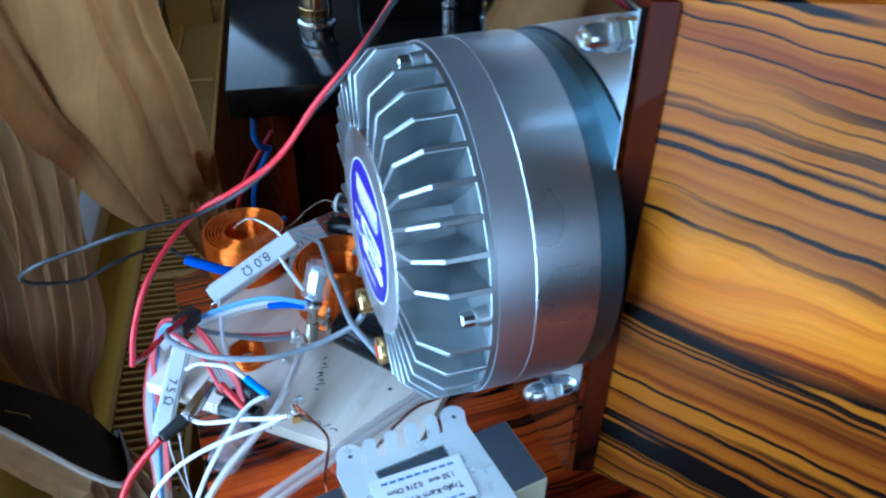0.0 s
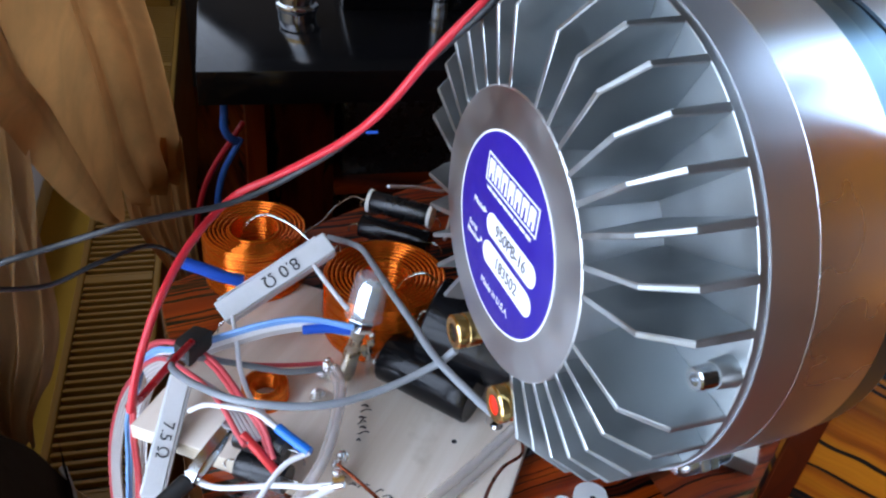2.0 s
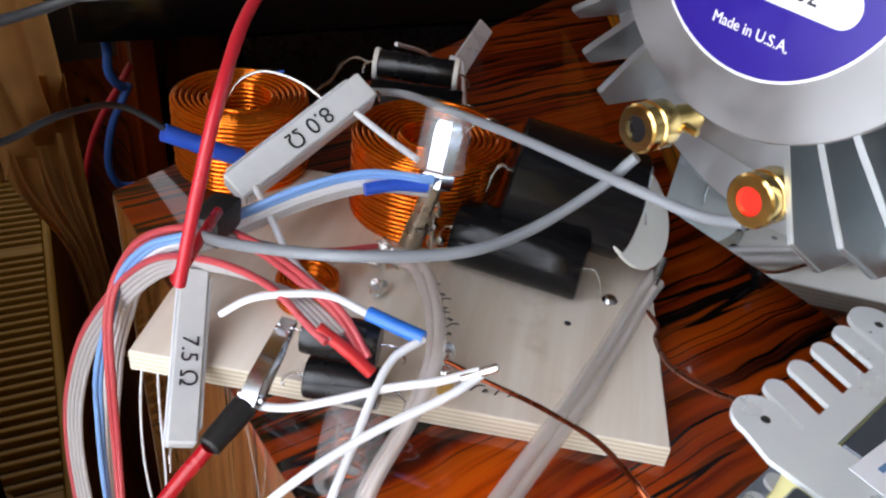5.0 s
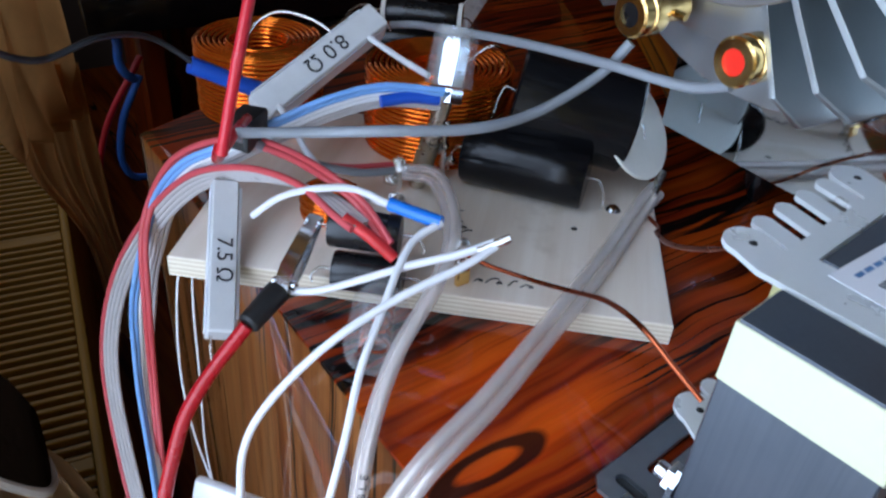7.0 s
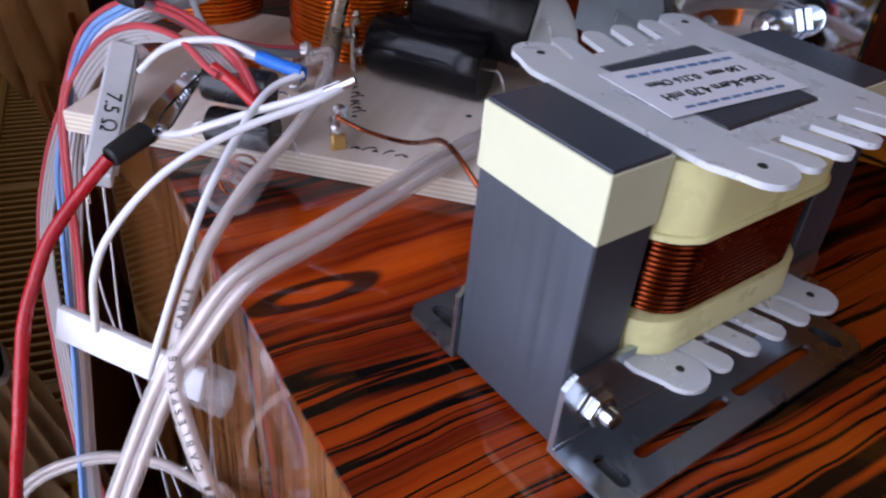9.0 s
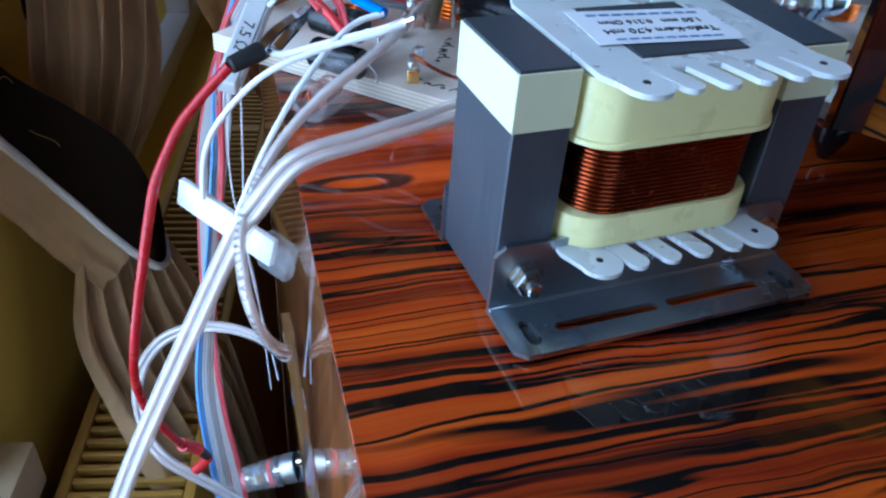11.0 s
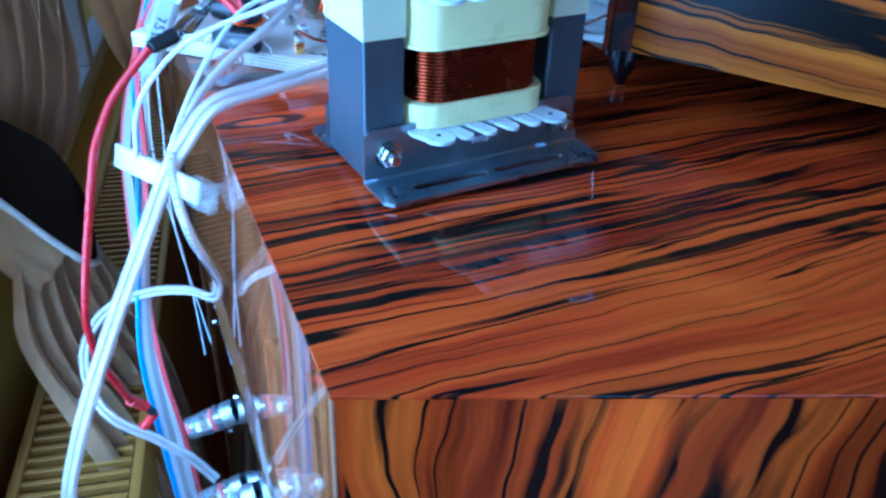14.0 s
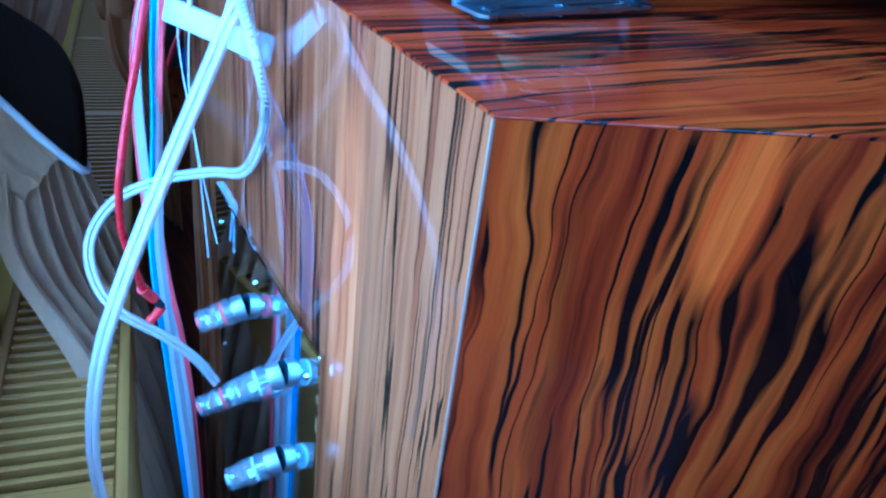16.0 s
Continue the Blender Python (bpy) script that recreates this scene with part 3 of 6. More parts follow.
def cabinet():
    top = thing("speaker_cabinet", "tall trapezoid loudspeaker cabinet in glossy striped ebony veneer", "loudspeaker", (0.3, WIDE / 2, FLOOR))
    zt, zb, t, leaf = 0.0, FLOOR + 0.004, 0.022, 0.0016
    zs = zt - leaf - 0.0002
    y = lambda x: -x * FLARE
    near = lambda x, d: y(x) + d / math.cos(radians(20.3))
    far = lambda x, d: WIDE - near(x, d)
    part("top_panel", prism(bmesh.new(), [(0, 0), (DEEP, y(DEEP)), (DEEP, WIDE - y(DEEP)), (0, WIDE)], zt - leaf, zt, bevel=0.0006), TOP_WOOD, top)
    for f in (near, far):
        part("side_panel", prism(bmesh.new(), [(0.0010, f(0.0010, 0.0003)), (DEEP, f(DEEP, 0.0003)), (DEEP, f(DEEP, t)), (0.0010, f(0.0010, t))], zb, zs), SIDE_WOOD, top)
        part("edge_line", prism(bmesh.new(), [(0.0, f(0.0, 0.0001)), (0.0009, f(0.0009, 0.0001)), (0.0009, f(0.0009, 0.0012)), (0.0, f(0.0, 0.0012))], zb, zs), EDGE_PALE, top, "pale veneer edge line")
    # rear panel, cut open for the terminal plate
    y0, y1, z0, z1 = 0.163, 0.427, -0.62, -0.232
    for lo, hi in (((0.0004, 0.0013, zb), (t, y0, zs)), ((0.0004, y1, zb), (t, WIDE - 0.0013, zs)), ((0.0004, y0, z1), (t, y1, zs)), ((0.0004, y0, zb), (t, y1, z0))):
        part("rear_panel", box(bmesh.new(), lo, hi), REAR_WOOD, top)
    part("front_baffle", box(bmesh.new(), (DEEP - t, y(DEEP) + 0.03, zb), (DEEP - 0.0005, WIDE - y(DEEP) - 0.03, zs)), SIDE_WOOD, top)
    plate = part("terminal_plate", box(bmesh.new(), (-0.004, y0 - 0.009, z0), (0.004, y1 - 0.002, z1 + 0.002), None, 0.001, 1), POLISHED, top, "mirror-polished dark steel terminal plate")
    for yy, zz in ((y0 + 0.012, z1 - 0.03), (y1 - 0.02, z1 - 0.03), (y0 + 0.012, z1 - 0.17), (y1 - 0.02, z1 - 0.17), (0.30, z1 - 0.03)):
        part("plate_screw", lathe(bmesh.new(), [(0, 0.002), (0.0022, 0.0018), (0.0034, 0.0)], frame_on((-0.004, yy, zz), (-1, 0, 0)), 12), NUT_STEEL, plate)
    return top


cabinet()


POSTS = (((-0.0042, 0.331, -0.306), (-0.0445, 0.335, -0.3170), RED_DOT, "red"), ((-0.0042, 0.336, -0.4055), (-0.047, 0.3404, -0.4175), RED_DOT, "red"), ((-0.0042, 0.232, -0.397), (-0.047, 0.2363, -0.4084), LABEL_WHITE, "white"), ((-0.0042, 0.229, -0.302), (-0.0445, 0.232, -0.313), LABEL_WHITE, "white"))


def terminal_post(name, base, axis, length, r, ring, label, group=""):
    """A clear screw terminal: threaded stem, clear cap and coloured ring."""
    a = Vector(axis).normalized()
    p = Vector(base)
    top = thing(name, label, "terminal", p, group)
    part("stem", rod(bmesh.new(), p, p + a * length * 0.92, r * 0.42, 16), CHROME, top)
    part("collar", lathe(bmesh.new(), [(0, 0), (r, 0), (r, length * 0.20), (r * 0.9, length * 0.255), (0, length * 0.255)], frame_on(p, a), 24), ALU_SATIN, top)
    part("inner_nut", lathe(bmesh.new(), [(0, length * 0.5), (r * 0.62, length * 0.5), (r * 0.66, length * 0.55), (r * 0.66, length * 0.8), (r * 0.5, length * 0.86), (0, length * 0.86)], frame_on(p, a), 6), NUT_STEEL, top)
    cap = bmesh.new()
    prof = [(r * 0.7, length * 0.26), (r * 1.02, length * 0.28), (r * 1.02, length * 0.42), (r * 0.92, length * 0.45), (r * 0.98, length * 0.5), (r * 0.98, length * 0.62), (r * 0.9, length * 0.65), (r * 0.84, length * 0.97), (r * 0.7, length), (r * 0.45, length), (r * 0.45, length * 0.26), (r * 0.7, length * 0.26)]
    part("clear_cap", lathe(cap, prof, frame_on(p, a), 24), CLEAR_CAP, top, "clear plastic screw cap")
    part("colour_ring", lathe(bmesh.new(), [(r * 0.46, length * 0.44), (r * 0.90, length * 0.44), (r * 0.90, length * 0.485), (r * 0.46, length * 0.485)], frame_on(p, a), 24), ring, top)
    part("tip", lathe(bmesh.new(), [(0, length * 1.01), (r * 0.40, length * 1.01), (r * 0.42, length * 0.95)], frame_on(p, a), 16), ring, top)
    return top


for base, tip, ring, say in POSTS:
    way = Vector(tip) - Vector(base)
    terminal_post("terminal_post", base, way, way.length, 0.0115, ring, "clear plastic cable terminal with a %s ring on the steel plate" % say, group="rear terminals")


# ==== horn body above the cabinet ====
def horn():
    top = thing("horn_body", "striped ebony horn body on black feet above the cabinet", "loudspeaker", (0.4, 0.273, 0.012))
    x0, z0, z1, slope = 0.244, 0.040, 0.357, HORN_SLOPE
    y0, y1 = 0.1875, 0.3585
    x1 = x0 + HORN_LONG
    ya, yb = y0 - HORN_LONG * slope, y1 + HORN_LONG * slope
    k = 0.012
    part("rear_panel", prism(bmesh.new(), [(x0 - k, y0 + k * 0.3), (x0, y0 - 0.001), (x0, y1 + 0.001), (x0 - k, y1 - k * 0.3)], z0 + 0.0005, z1 - 0.0005, bevel=0.001), DARK_WOOD, top, "dark rosewood rear panel")
    bm = prism(bmesh.new(), [(x0 + 0.0005, y0), (x1, ya), (x1, yb), (x0 + 0.0005, y1)], z0, z1, bevel=0.001)
    for v in bm.verts:
        v.co.z += (-0.02 if v.co.z < 0.2 else 0.28) * (v.co.x - x0)
    part("body", bm, HORN_WOOD, top)
    plate = part("mounting_plate", box(bmesh.new(), (x0 - k - 0.005, y0 + 0.0045, z0 + 0.001), (x0 - k - 0.0002, y1 - 0.0045, z1 - 0.003), None, 0.0003, 1), POLISHED, top, "mirror-polished steel mounting plate")
    for x, y in ((x0 + 0.03, y0 + 0.045), (x0 + 0.03, y1 - 0.045), ):
        foot = part("foot", lathe(bmesh.new(), [(0, 0.0), (0.003, 0.0), (0.006, 0.006), (0.009, 0.012), (0.009, 0.020), (0.013, 0.0205), (0.013, 0.0395), (0, 0.0395)], Matrix.Translation((x, y, 0.0003)), 24), BLACK_GLOSS, top, "glossy black cone foot")
    return top


HORN_SLOPE, HORN_LONG = 1.35, 0.36
horn()


# ==== compression driver ====
DRV = Vector((0.123, 0.2745, 0.2072))
DRV_WAY = Vector((1, -0.04, 0.0)).normalized()


def driver():
    top = thing("compression_driver", "large finned aluminium compression driver with a violet round sticker", "speaker driver", DRV + DRV_WAY * 0.107)
    D = Matrix.Translation(DRV) @ frame_pose(DRV_WAY)
    hub_r, fin_r, ring_r = 0.0605, 0.1030, 0.1035
    bm = lathe(bmesh.new(), [(0, 0), (hub_r - 0.0006, 0), (hub_r, 0.0006), (hub_r, 0.006), (hub_r - 0.004, 0.03), (hub_r - 0.004, 0.044), (0, 0.044)], D, 96)
    part("hub_disc", bm, ALU_SATIN, top, "satin aluminium hub disc")
    part("base_flange", lathe(bmesh.new(), [(0, 0.036), (0.1026, 0.036), (0.1030, 0.0363), (0.1030, 0.0400), (0, 0.0400)], D, 96), ALU, top)
    part("cover_ring", lathe(bmesh.new(), [(0, 0.0401), (ring_r, 0.0401), (ring_r, 0.0593), (0, 0.0593)], D, 128), ALU_TURNED, top)
    part("magnet_ring", lathe(bmesh.new(), [(0, 0.0594), (ring_r, 0.0594), (ring_r + 0.0002, 0.0596), (ring_r + 0.0002, 0.0943), (0, 0.0943)], D, 128), ALU_POLISHED, top)
    part("gasket", lathe(bmesh.new(), [(0, 0.0944), (ring_r - 0.001, 0.0944), (ring_r - 0.001, 0.0953), (0, 0.0953)], D, 96), BLACK_RUBBER, top)
    part("throat_adapter", lathe(bmesh.new(), [(0, 0.0954), (ring_r - 0.0012, 0.0954), (ring_r - 0.0012, 0.1085), (0, 0.1085)], D, 96), BLUE_STEEL, top, "blue-grey throat adapter")
    # fins
    outline = [(hub_r - 0.005, 0.0), (hub_r + 0.004, 0.0006), (0.0900, 0.0016), (0.1022, 0.0148), (fin_r, 0.0362), (hub_r - 0.005, 0.0362)]
    fin = None
    skip = lambda deg: (deg - 86) % 90 < 1 or 247 < deg < 303
    for i in range(36):
        deg = i * 10.0 + 6.0
        if skip(deg):
            continue
        bm = bmesh.new()
        for s in (-1, 1):
            for r, h in outline:
                bm.verts.new((r, s * (0.0011 + 0.0008 * h / 0.036), h))
        bm.verts.ensure_lookup_table()
        n = len(outline)
        bm.faces.new([bm.verts[j] for j in range(n)])
        bm.faces.new([bm.verts[n + j] for j in reversed(range(n))])
        for j in range(n):
            bm.faces.new((bm.verts[j], bm.verts[n + j], bm.verts[n + (j + 1) % n], bm.verts[(j + 1) % n]))
        bmesh.ops.bevel(bm, geom=[e for e in bm.edges if abs(e.verts[0].co.y - e.verts[1].co.y) < 1e-4 + 0.0005 and e.verts[0].co.y * e.verts[1].co.y > 0 and e.is_manifold], offset=0.0005, segments=1, profile=0.5, affect="EDGES")
        bmesh.ops.transform(bm, matrix=D @ Matrix.Rotation(radians(deg), 4, "Z"), verts=bm.verts)
        part("cooling_fin", bm, ALU, top, sharp=22)
    # cap screws in the gaps
    for deg in (86, 176, 356):
        c, s = math.cos(radians(deg)) * 0.0975, math.sin(radians(deg)) * 0.0975
        boss = part("screw_boss", lathe(bmesh.new(), [(0, 0.0285), (0.0046, 0.0285), (0.0050, 0.0292), (0.0056, 0.0361), (0, 0.0361)], D @ Matrix.Translation((c, s, 0)), 20), ALU, top)
        screw = bmesh.new()
        lathe(screw, [(0.0022, 0.0240), (0.0022, 0.0215), (0.0037, 0.0215), (0.0042, 0.0221), (0.0042, 0.0284), (0, 0.0284)], D @ Matrix.Translation((c, s, 0)), 20)
        lathe(screw, [(0, 0.0243), (0.0023, 0.0241), (0.0023, 0.0216)], D @ Matrix.Translation((c, s, 0)), 6)
        part("cap_screw", screw, NUT_STEEL, boss)
    # cut-out with the terminals
    part("terminal_shelf", box(bmesh.new(), (-0.034, -0.083, 0.027), (0.034, -0.054, 0.0359), D, 0.003), ALU, top)
    for px, py, mat, say in ((-0.0225, -0.0742, RED_DOT, "gold binding post with a red end"), (0.0265, -0.0742, BLACK_PLASTIC, "gold binding post with a black end")):
        m = D @ Matrix.Translation((px, py, -0.004))
        post = part("binding_post", lathe(bmesh.new(), [(0.0046, 0.0012), (0.0046, 0), (0.0078, 0), (0.0086, 0.0008), (0.0086, 0.0042), (0.0079, 0.0047), (0.0079, 0.0058), (0.0086, 0.0063), (0.0086, 0.0125), (0.0080, 0.0135), (0.0052, 0.0140), (0.0052, 0.0278), (0, 0.0278)], m, 32), GOLD, top, say)
        part("end_dot", lathe(bmesh.new(), [(0, 0.0010), (0.0047, 0.0010), (0.0047, 0.004)], m, 24), mat, post)
        part("cross_pin", rod(bmesh.new(), m @ Vector((-0.0105, 0, 0.019)), m @ Vector((0.0105, 0, 0.019)), 0.0016, 10), GOLD, post)
    # sticker
    disc = part("sticker", lathe(bmesh.new(), [(0, -0.00045), (0.0418, -0.00045), (0.0422, -0.0003), (0.0422, -0.0001), (0, -0.0001)], D, 96), PURPLE, top, "violet-blue round sticker with white print")
    part("sticker_rim", lathe(bmesh.new(), [(0.0423, -0.0005), (0.0431, -0.0005), (0.0431, -0.0001), (0.0423, -0.0001), (0.0423, -0.0005)], D, 96), WHITE_PRINT, top)
    F = D @ Matrix.Rotation(math.pi, 4, "Y")           # reading pose: x right, y up, out of the face
    lift = 0.0007

    def slabs(name, rects, mat, z=lift):
        bm = bmesh.new()
        for x0, y0, x1, y1, r in rects:
            box(bm, (x0, y0, z - 0.0002), (x1, y1, z), F, r, 1)
        return part(name, bm, mat, disc)

    def pill(x0, y0, x1, y1):
        r = (y1 - y0) / 2
        pts = [(x1 - r + r * math.cos(a), (y0 + y1) / 2 + r * math.sin(a)) for a in (math.pi * (i / 12 - 0.5) for i in range(13))]
        pts += [(x0 + r + r * math.cos(a), (y0 + y1) / 2 + r * math.sin(a)) for a in (math.pi * (i / 12 + 0.5) for i in range(13))]
        return part("white_field", prism(bmesh.new(), pts, lift - 0.0002, lift, F), WHITE_PRINT, disc)

    pill(-0.0150, -0.0065, 0.0305, 0.0042)
    pill(-0.0150, -0.0205, 0.0310, -0.0095)
    # emblem as plain shapes: a framed bar of blocks
    slabs("emblem_frame", [(-0.0205, 0.0150, 0.0240, 0.0158, 0), (-0.0205, 0.0272, 0.0240, 0.0280, 0), (-0.0213, 0.0150, -0.0205, 0.0280, 0), (0.0240, 0.0150, 0.0248, 0.0280, 0)], WHITE_PRINT)
    for i in range(7):
        slabs("emblem_block", [(-0.0190 + i * 0.0061, 0.0170, -0.0190 + i * 0.0061 + 0.0047, 0.0260, 0.0004)], WHITE_PRINT)
    slabs("emblem_notch", [(-0.0190 + i * 0.0061 + 0.0018, 0.0170, -0.0190 + i * 0.0061 + 0.0030, 0.0200 + (i % 3) * 0.0012, 0) for i in range(7)], PURPLE, lift + 0.0002)
    slabs("small_print", [(-0.019 + i * 0.0052, 0.0118, -0.019 + i * 0.0052 + 0.0042, 0.0132, 0) for i in range(8)], WHITE_PRINT)
    put = lambda x, y: F @ Matrix.Translation((x, y, lift + 0.0001))
    lettering("model_word", "Model", 0.0042, put(-0.0235, 0.0012), WHITE_PRINT, disc)
    lettering("serial_word", "Serial", 0.0038, put(-0.0265, -0.0115), WHITE_PRINT, disc)
    lettering("number_word", "Number", 0.0038, put(-0.0250, -0.0155), WHITE_PRINT, disc)
    lettering("origin_words", "Made in U.S.A.", 0.0046, put(0.0015, -0.0300), WHITE_PRINT, disc)
    lettering("model_number", "950PB-16", 0.0080, put(0.0080, -0.0012), INK, disc, 0.9)
    lettering("serial_number", "183502", 0.0078, put(0.0080, -0.0150), INK, disc, 0.9)
    for y in (0.0012, -0.0138):
        tri = bmesh.new()
        prism(tri, [(-0.0185, y - 0.0014), (-0.0162, y), (-0.0185, y + 0.0014)], lift - 0.0002, lift, F)
        part("arrow", tri, WHITE_PRINT, disc)
    return top


def frame_pose(way):
    """Turn whose z points along way and whose y stays upright."""
    z = Vector(way).normalized()
    x = AXIS.cross(z).normalized()
    y = z.cross(x)
    return Matrix((x, y, z)).transposed().to_4x4()


driver()
for z, y in ((0.336, 0.209), (0.087, 0.225), (0.336, 0.337), (0.087, 0.325)):
    top = thing("clamp_post", "bright chrome clamp nut on the steel mounting plate", "terminal", (0.227, y, z), "clamp posts")
    way = (-1, 0, 0)
    part("hex_nut", lathe(bmesh.new(), [(0, 0), (0.0080, 0), (0.0085, 0.0006), (0.0085, 0.0046), (0.0080, 0.0052), (0, 0.0052)], frame_on((0.2268, y, z), way), 6), SATIN_NUT, top, sharp=20)
    part("dome", lathe(bmesh.new(), [(0, 0.0053), (0.0062, 0.0053), (0.0067, 0.0060), (0.0067, 0.0120), (0.0060, 0.0148), (0.0040, 0.0174), (0, 0.0186)], frame_on((0.2268, y, z), way), 28), SATIN_NUT, top)


# ==== crossover board ====
BOARD_Z = 0.0112
BX = Vector((0.7375, -0.6753, 0))        # along the near edge
BY = Vector((0.6753, 0.7375, 0))         # away from it
BO = Vector((-0.032, 0.405, 0))
BM = basis(BO, BX, BY)


def on_board(x, y, z=0.0):
    return BM @ Vector((x, y, BOARD_Z + z))


board = thing("crossover_board", "pale birch plywood board carrying crossover parts on the cabinet", "board", BO + BX * 0.1)
part("plywood", prism(bmesh.new(), [(0, 0), (0.225, 0), (0.225, 0.165), (0.030, 0.165), (0, 0.14)], 0.0006, BOARD_Z, BM, 0.0008), PLY, board)
# uncut drill hole: a thin black disc paints the dark inside it
for x, y in ((0.1825, 0.0665),):
    part("drill_hole_shade", lathe(bmesh.new(), [(0, 0.0003), (0.0013, 0.0003), (0.0017, 0.0)], Matrix.Translation(on_board(x, y)), 14), BLACK_RUBBER, board)
part("board_screw", lathe(bmesh.new(), [(0, 0.0016), (0.0028, 0.0014), (0.0042, 0.0)], Matrix.Translation(on_board(0.203, 0.090)), 16), NUT_STEEL, board)
# handwriting beside the parts, drawn as strokes
for x, y, lines in ((0.118, 0.075, 5), (0.124, 0.058, 4), (0.132, 0.012, 6)):
    bm = bmesh.new()
    for i in range(lines):
        p = on_board(x + 0.0052 * i * (1 if lines == 6 else 0.25), y - (0 if lines == 6 else 0.005 * i), 0.0003)
        q = p + BX * (0.002 + 0.002 * (i % 3)) + BY * (0.004 - 0.003 * (i % 2))
        sweep(bm, [p, (p + q) / 2 + BY * 0.0016, q, q - BX * 0.0022], 0.00032, 5, 5)
    part("pen_stroke", bm, INK, board)


def air_coil(name, centre, z0, r_out, r_in, height, label):
    top = thing(name, label, "coil", (*centre, z0))
    n = max(3, int((r_out - r_in) / 0.0033))
    pitch = (r_out - r_in) / n
    rw = pitch * 0.36
    # top spiral of separate turns, outer wall of stacked turns
    bm = bmesh.new()
    pts = []
    for i in range(n * 40 + 1):
        a = 2 * math.pi * i / 40
        r = r_in + rw + (r_out - r_in - 2 * rw) * i / (n * 40)
        pts.append(Vector((centre[0] + r * math.cos(a), centre[1] + r * math.sin(a), z0 + height - rw - 0.0030 * (1 - i / (n * 40)) ** 2)))
    part("top_winding", sweep(bm, pts, rw, 8, raw=True), COPPER, top, sharp=75.0)
    layers = int(height / (2 * rw)) - 1
    for name, base in (("outer_turn", r_out - rw), ("inner_turn", r_in + rw)):
        for k in range(layers):
            z = z0 + rw + k * (height - 3 * rw) / max(1, layers - 1)
            rr = base + 0.0003 * math.sin(k * 2.1)
            ring = [Vector((centre[0] + rr * math.cos(a), centre[1] + rr * math.sin(a), z)) for a in (2 * math.pi * i / 40 for i in range(41))]
            part(name, sweep(bmesh.new(), ring, rw, 8, raw=True), COPPER, top, sharp=75.0)
    # lower windings as one darker fill, shade between the turns put into its colour
    part("shaded_core_fill", lathe(bmesh.new(), [(r_in + rw, 0.0005), (r_out - 1.8 * rw, 0.0005), (r_out - 1.8 * rw, height - 4.8 * rw), (r_in + rw, height - 7.2 * rw), (r_in + rw, 0.0005)], Matrix.Translation((*centre, z0)), 48), COPPER_DARK, top)
    return top


air_coil("air_coil", (0.071, 0.530), BOARD_Z, 0.0375, 0.0165, 0.043, "round air coil of bright enamelled copper wire")
air_coil("air_coil", (0.142, 0.446), BOARD_Z, 0.0420, 0.0150, 0.046, "wide air coil of orange enamelled copper wire on the board")
air_coil("small_coil", (0.0485, 0.402), BOARD_Z, 0.0145, 0.0078, 0.013, "small copper coil lying on the plywood board")


def capacitor(name, p, q, r, label, ends=(1,), mat=BLACK_FOIL, collar=0.0):
    p, q = Vector(p), Vector(q)
    w = (q - p).normalized()
    h = (q - p).length
    top = thing(name, label, "capacitor", p - AXIS * r)
    part("body", lathe(bmesh.new(), [(0, 0.0), (r * 0.96, 0.0), (r, 0.0012), (r, h * 0.3), (r * 1.006, h * 0.5), (r, h * 0.7), (r, h - 0.0012), (r * 0.96, h), (0, h)], frame_on(p, w), 40), mat, top)
    for a, s in ((p, -1), (q, 1)):
        if collar:
            part("end_collar", lathe(bmesh.new(), [(0, 0), (r * 1.1, 0), (r * 1.12, 0.0006), (r * 1.12, collar), (0, collar)], frame_on(a + w * s * 0.0001, w * s), 32), CAP_END, top, "cream end collar")
        elif s in ends:
            part("end_face", lathe(bmesh.new(), [(0, 0.0009), (r * 0.90, 0.0007), (r * 0.93, 0.0)], frame_on(a + w * s * 0.0001, w * s), 40), CAP_END, top, "cream resin end")
        part("lead", sweep(bmesh.new(), [a, a + w * s * 0.006, a + w * s * 0.010 - AXIS * r * 0.5, a + w * s * 0.010 - AXIS * (r * 0.96)], 0.0006, 6, 6), SOLDER, top)
    return top


capacitor("capacitor", (0.155, 0.3953, 0.0580), (0.1990, 0.352, 0.0490), 0.0270, "thick film capacitor in black shrink wrap with a cream end")
end = bpy.data.objects["capacitor"]
part("end_disc", lathe(bmesh.new(), [(0, 0.0014), (0.0275, 0.0014), (0.0282, 0.0008), (0.0282, 0), (0, 0)], frame_on((0.2010, 0.3505, 0.0460), (0.22, -0.75, 0.6)), 48), CAP_END, end, "cream resin disc at the end")
capacitor("capacitor", (0.1280, 0.3970, 0.0290), (0.1660, 0.3450, 0.0278), 0.0165, "slim film capacitor in wrinkled black wrap on the board", ends=())
capacitor("small_capacitor", (0.166, 0.541, 0.0530), (0.201, 0.510, 0.0530), 0.0085, "small black tubular capacitor with cream end collars", mat=BLACK_PLASTIC, collar=0.0028)
capacitor("small_capacitor", (0.152, 0.526, 0.0425), (0.194, 0.490, 0.0425), 0.0088, "small dark tubular capacitor behind the copper coil", ends=(), mat=BLACK_FOIL)
part_base = thing("coil_stand", "dark resin block carrying small capacitors behind the coil", "block", (0.18, 0.515, 0.001))
part("block", prism(bmesh.new(), [(-0.022, -0.008), (0.022, -0.008), (0.022, 0.012), (-0.022, 0.012)], 0.001, 0.0338, Matrix.Translation((0.178, 0.512, 0)) @ Matrix.Rotation(radians(-46), 4, "Z"), 0.002), BLACK_FOIL, part_base)
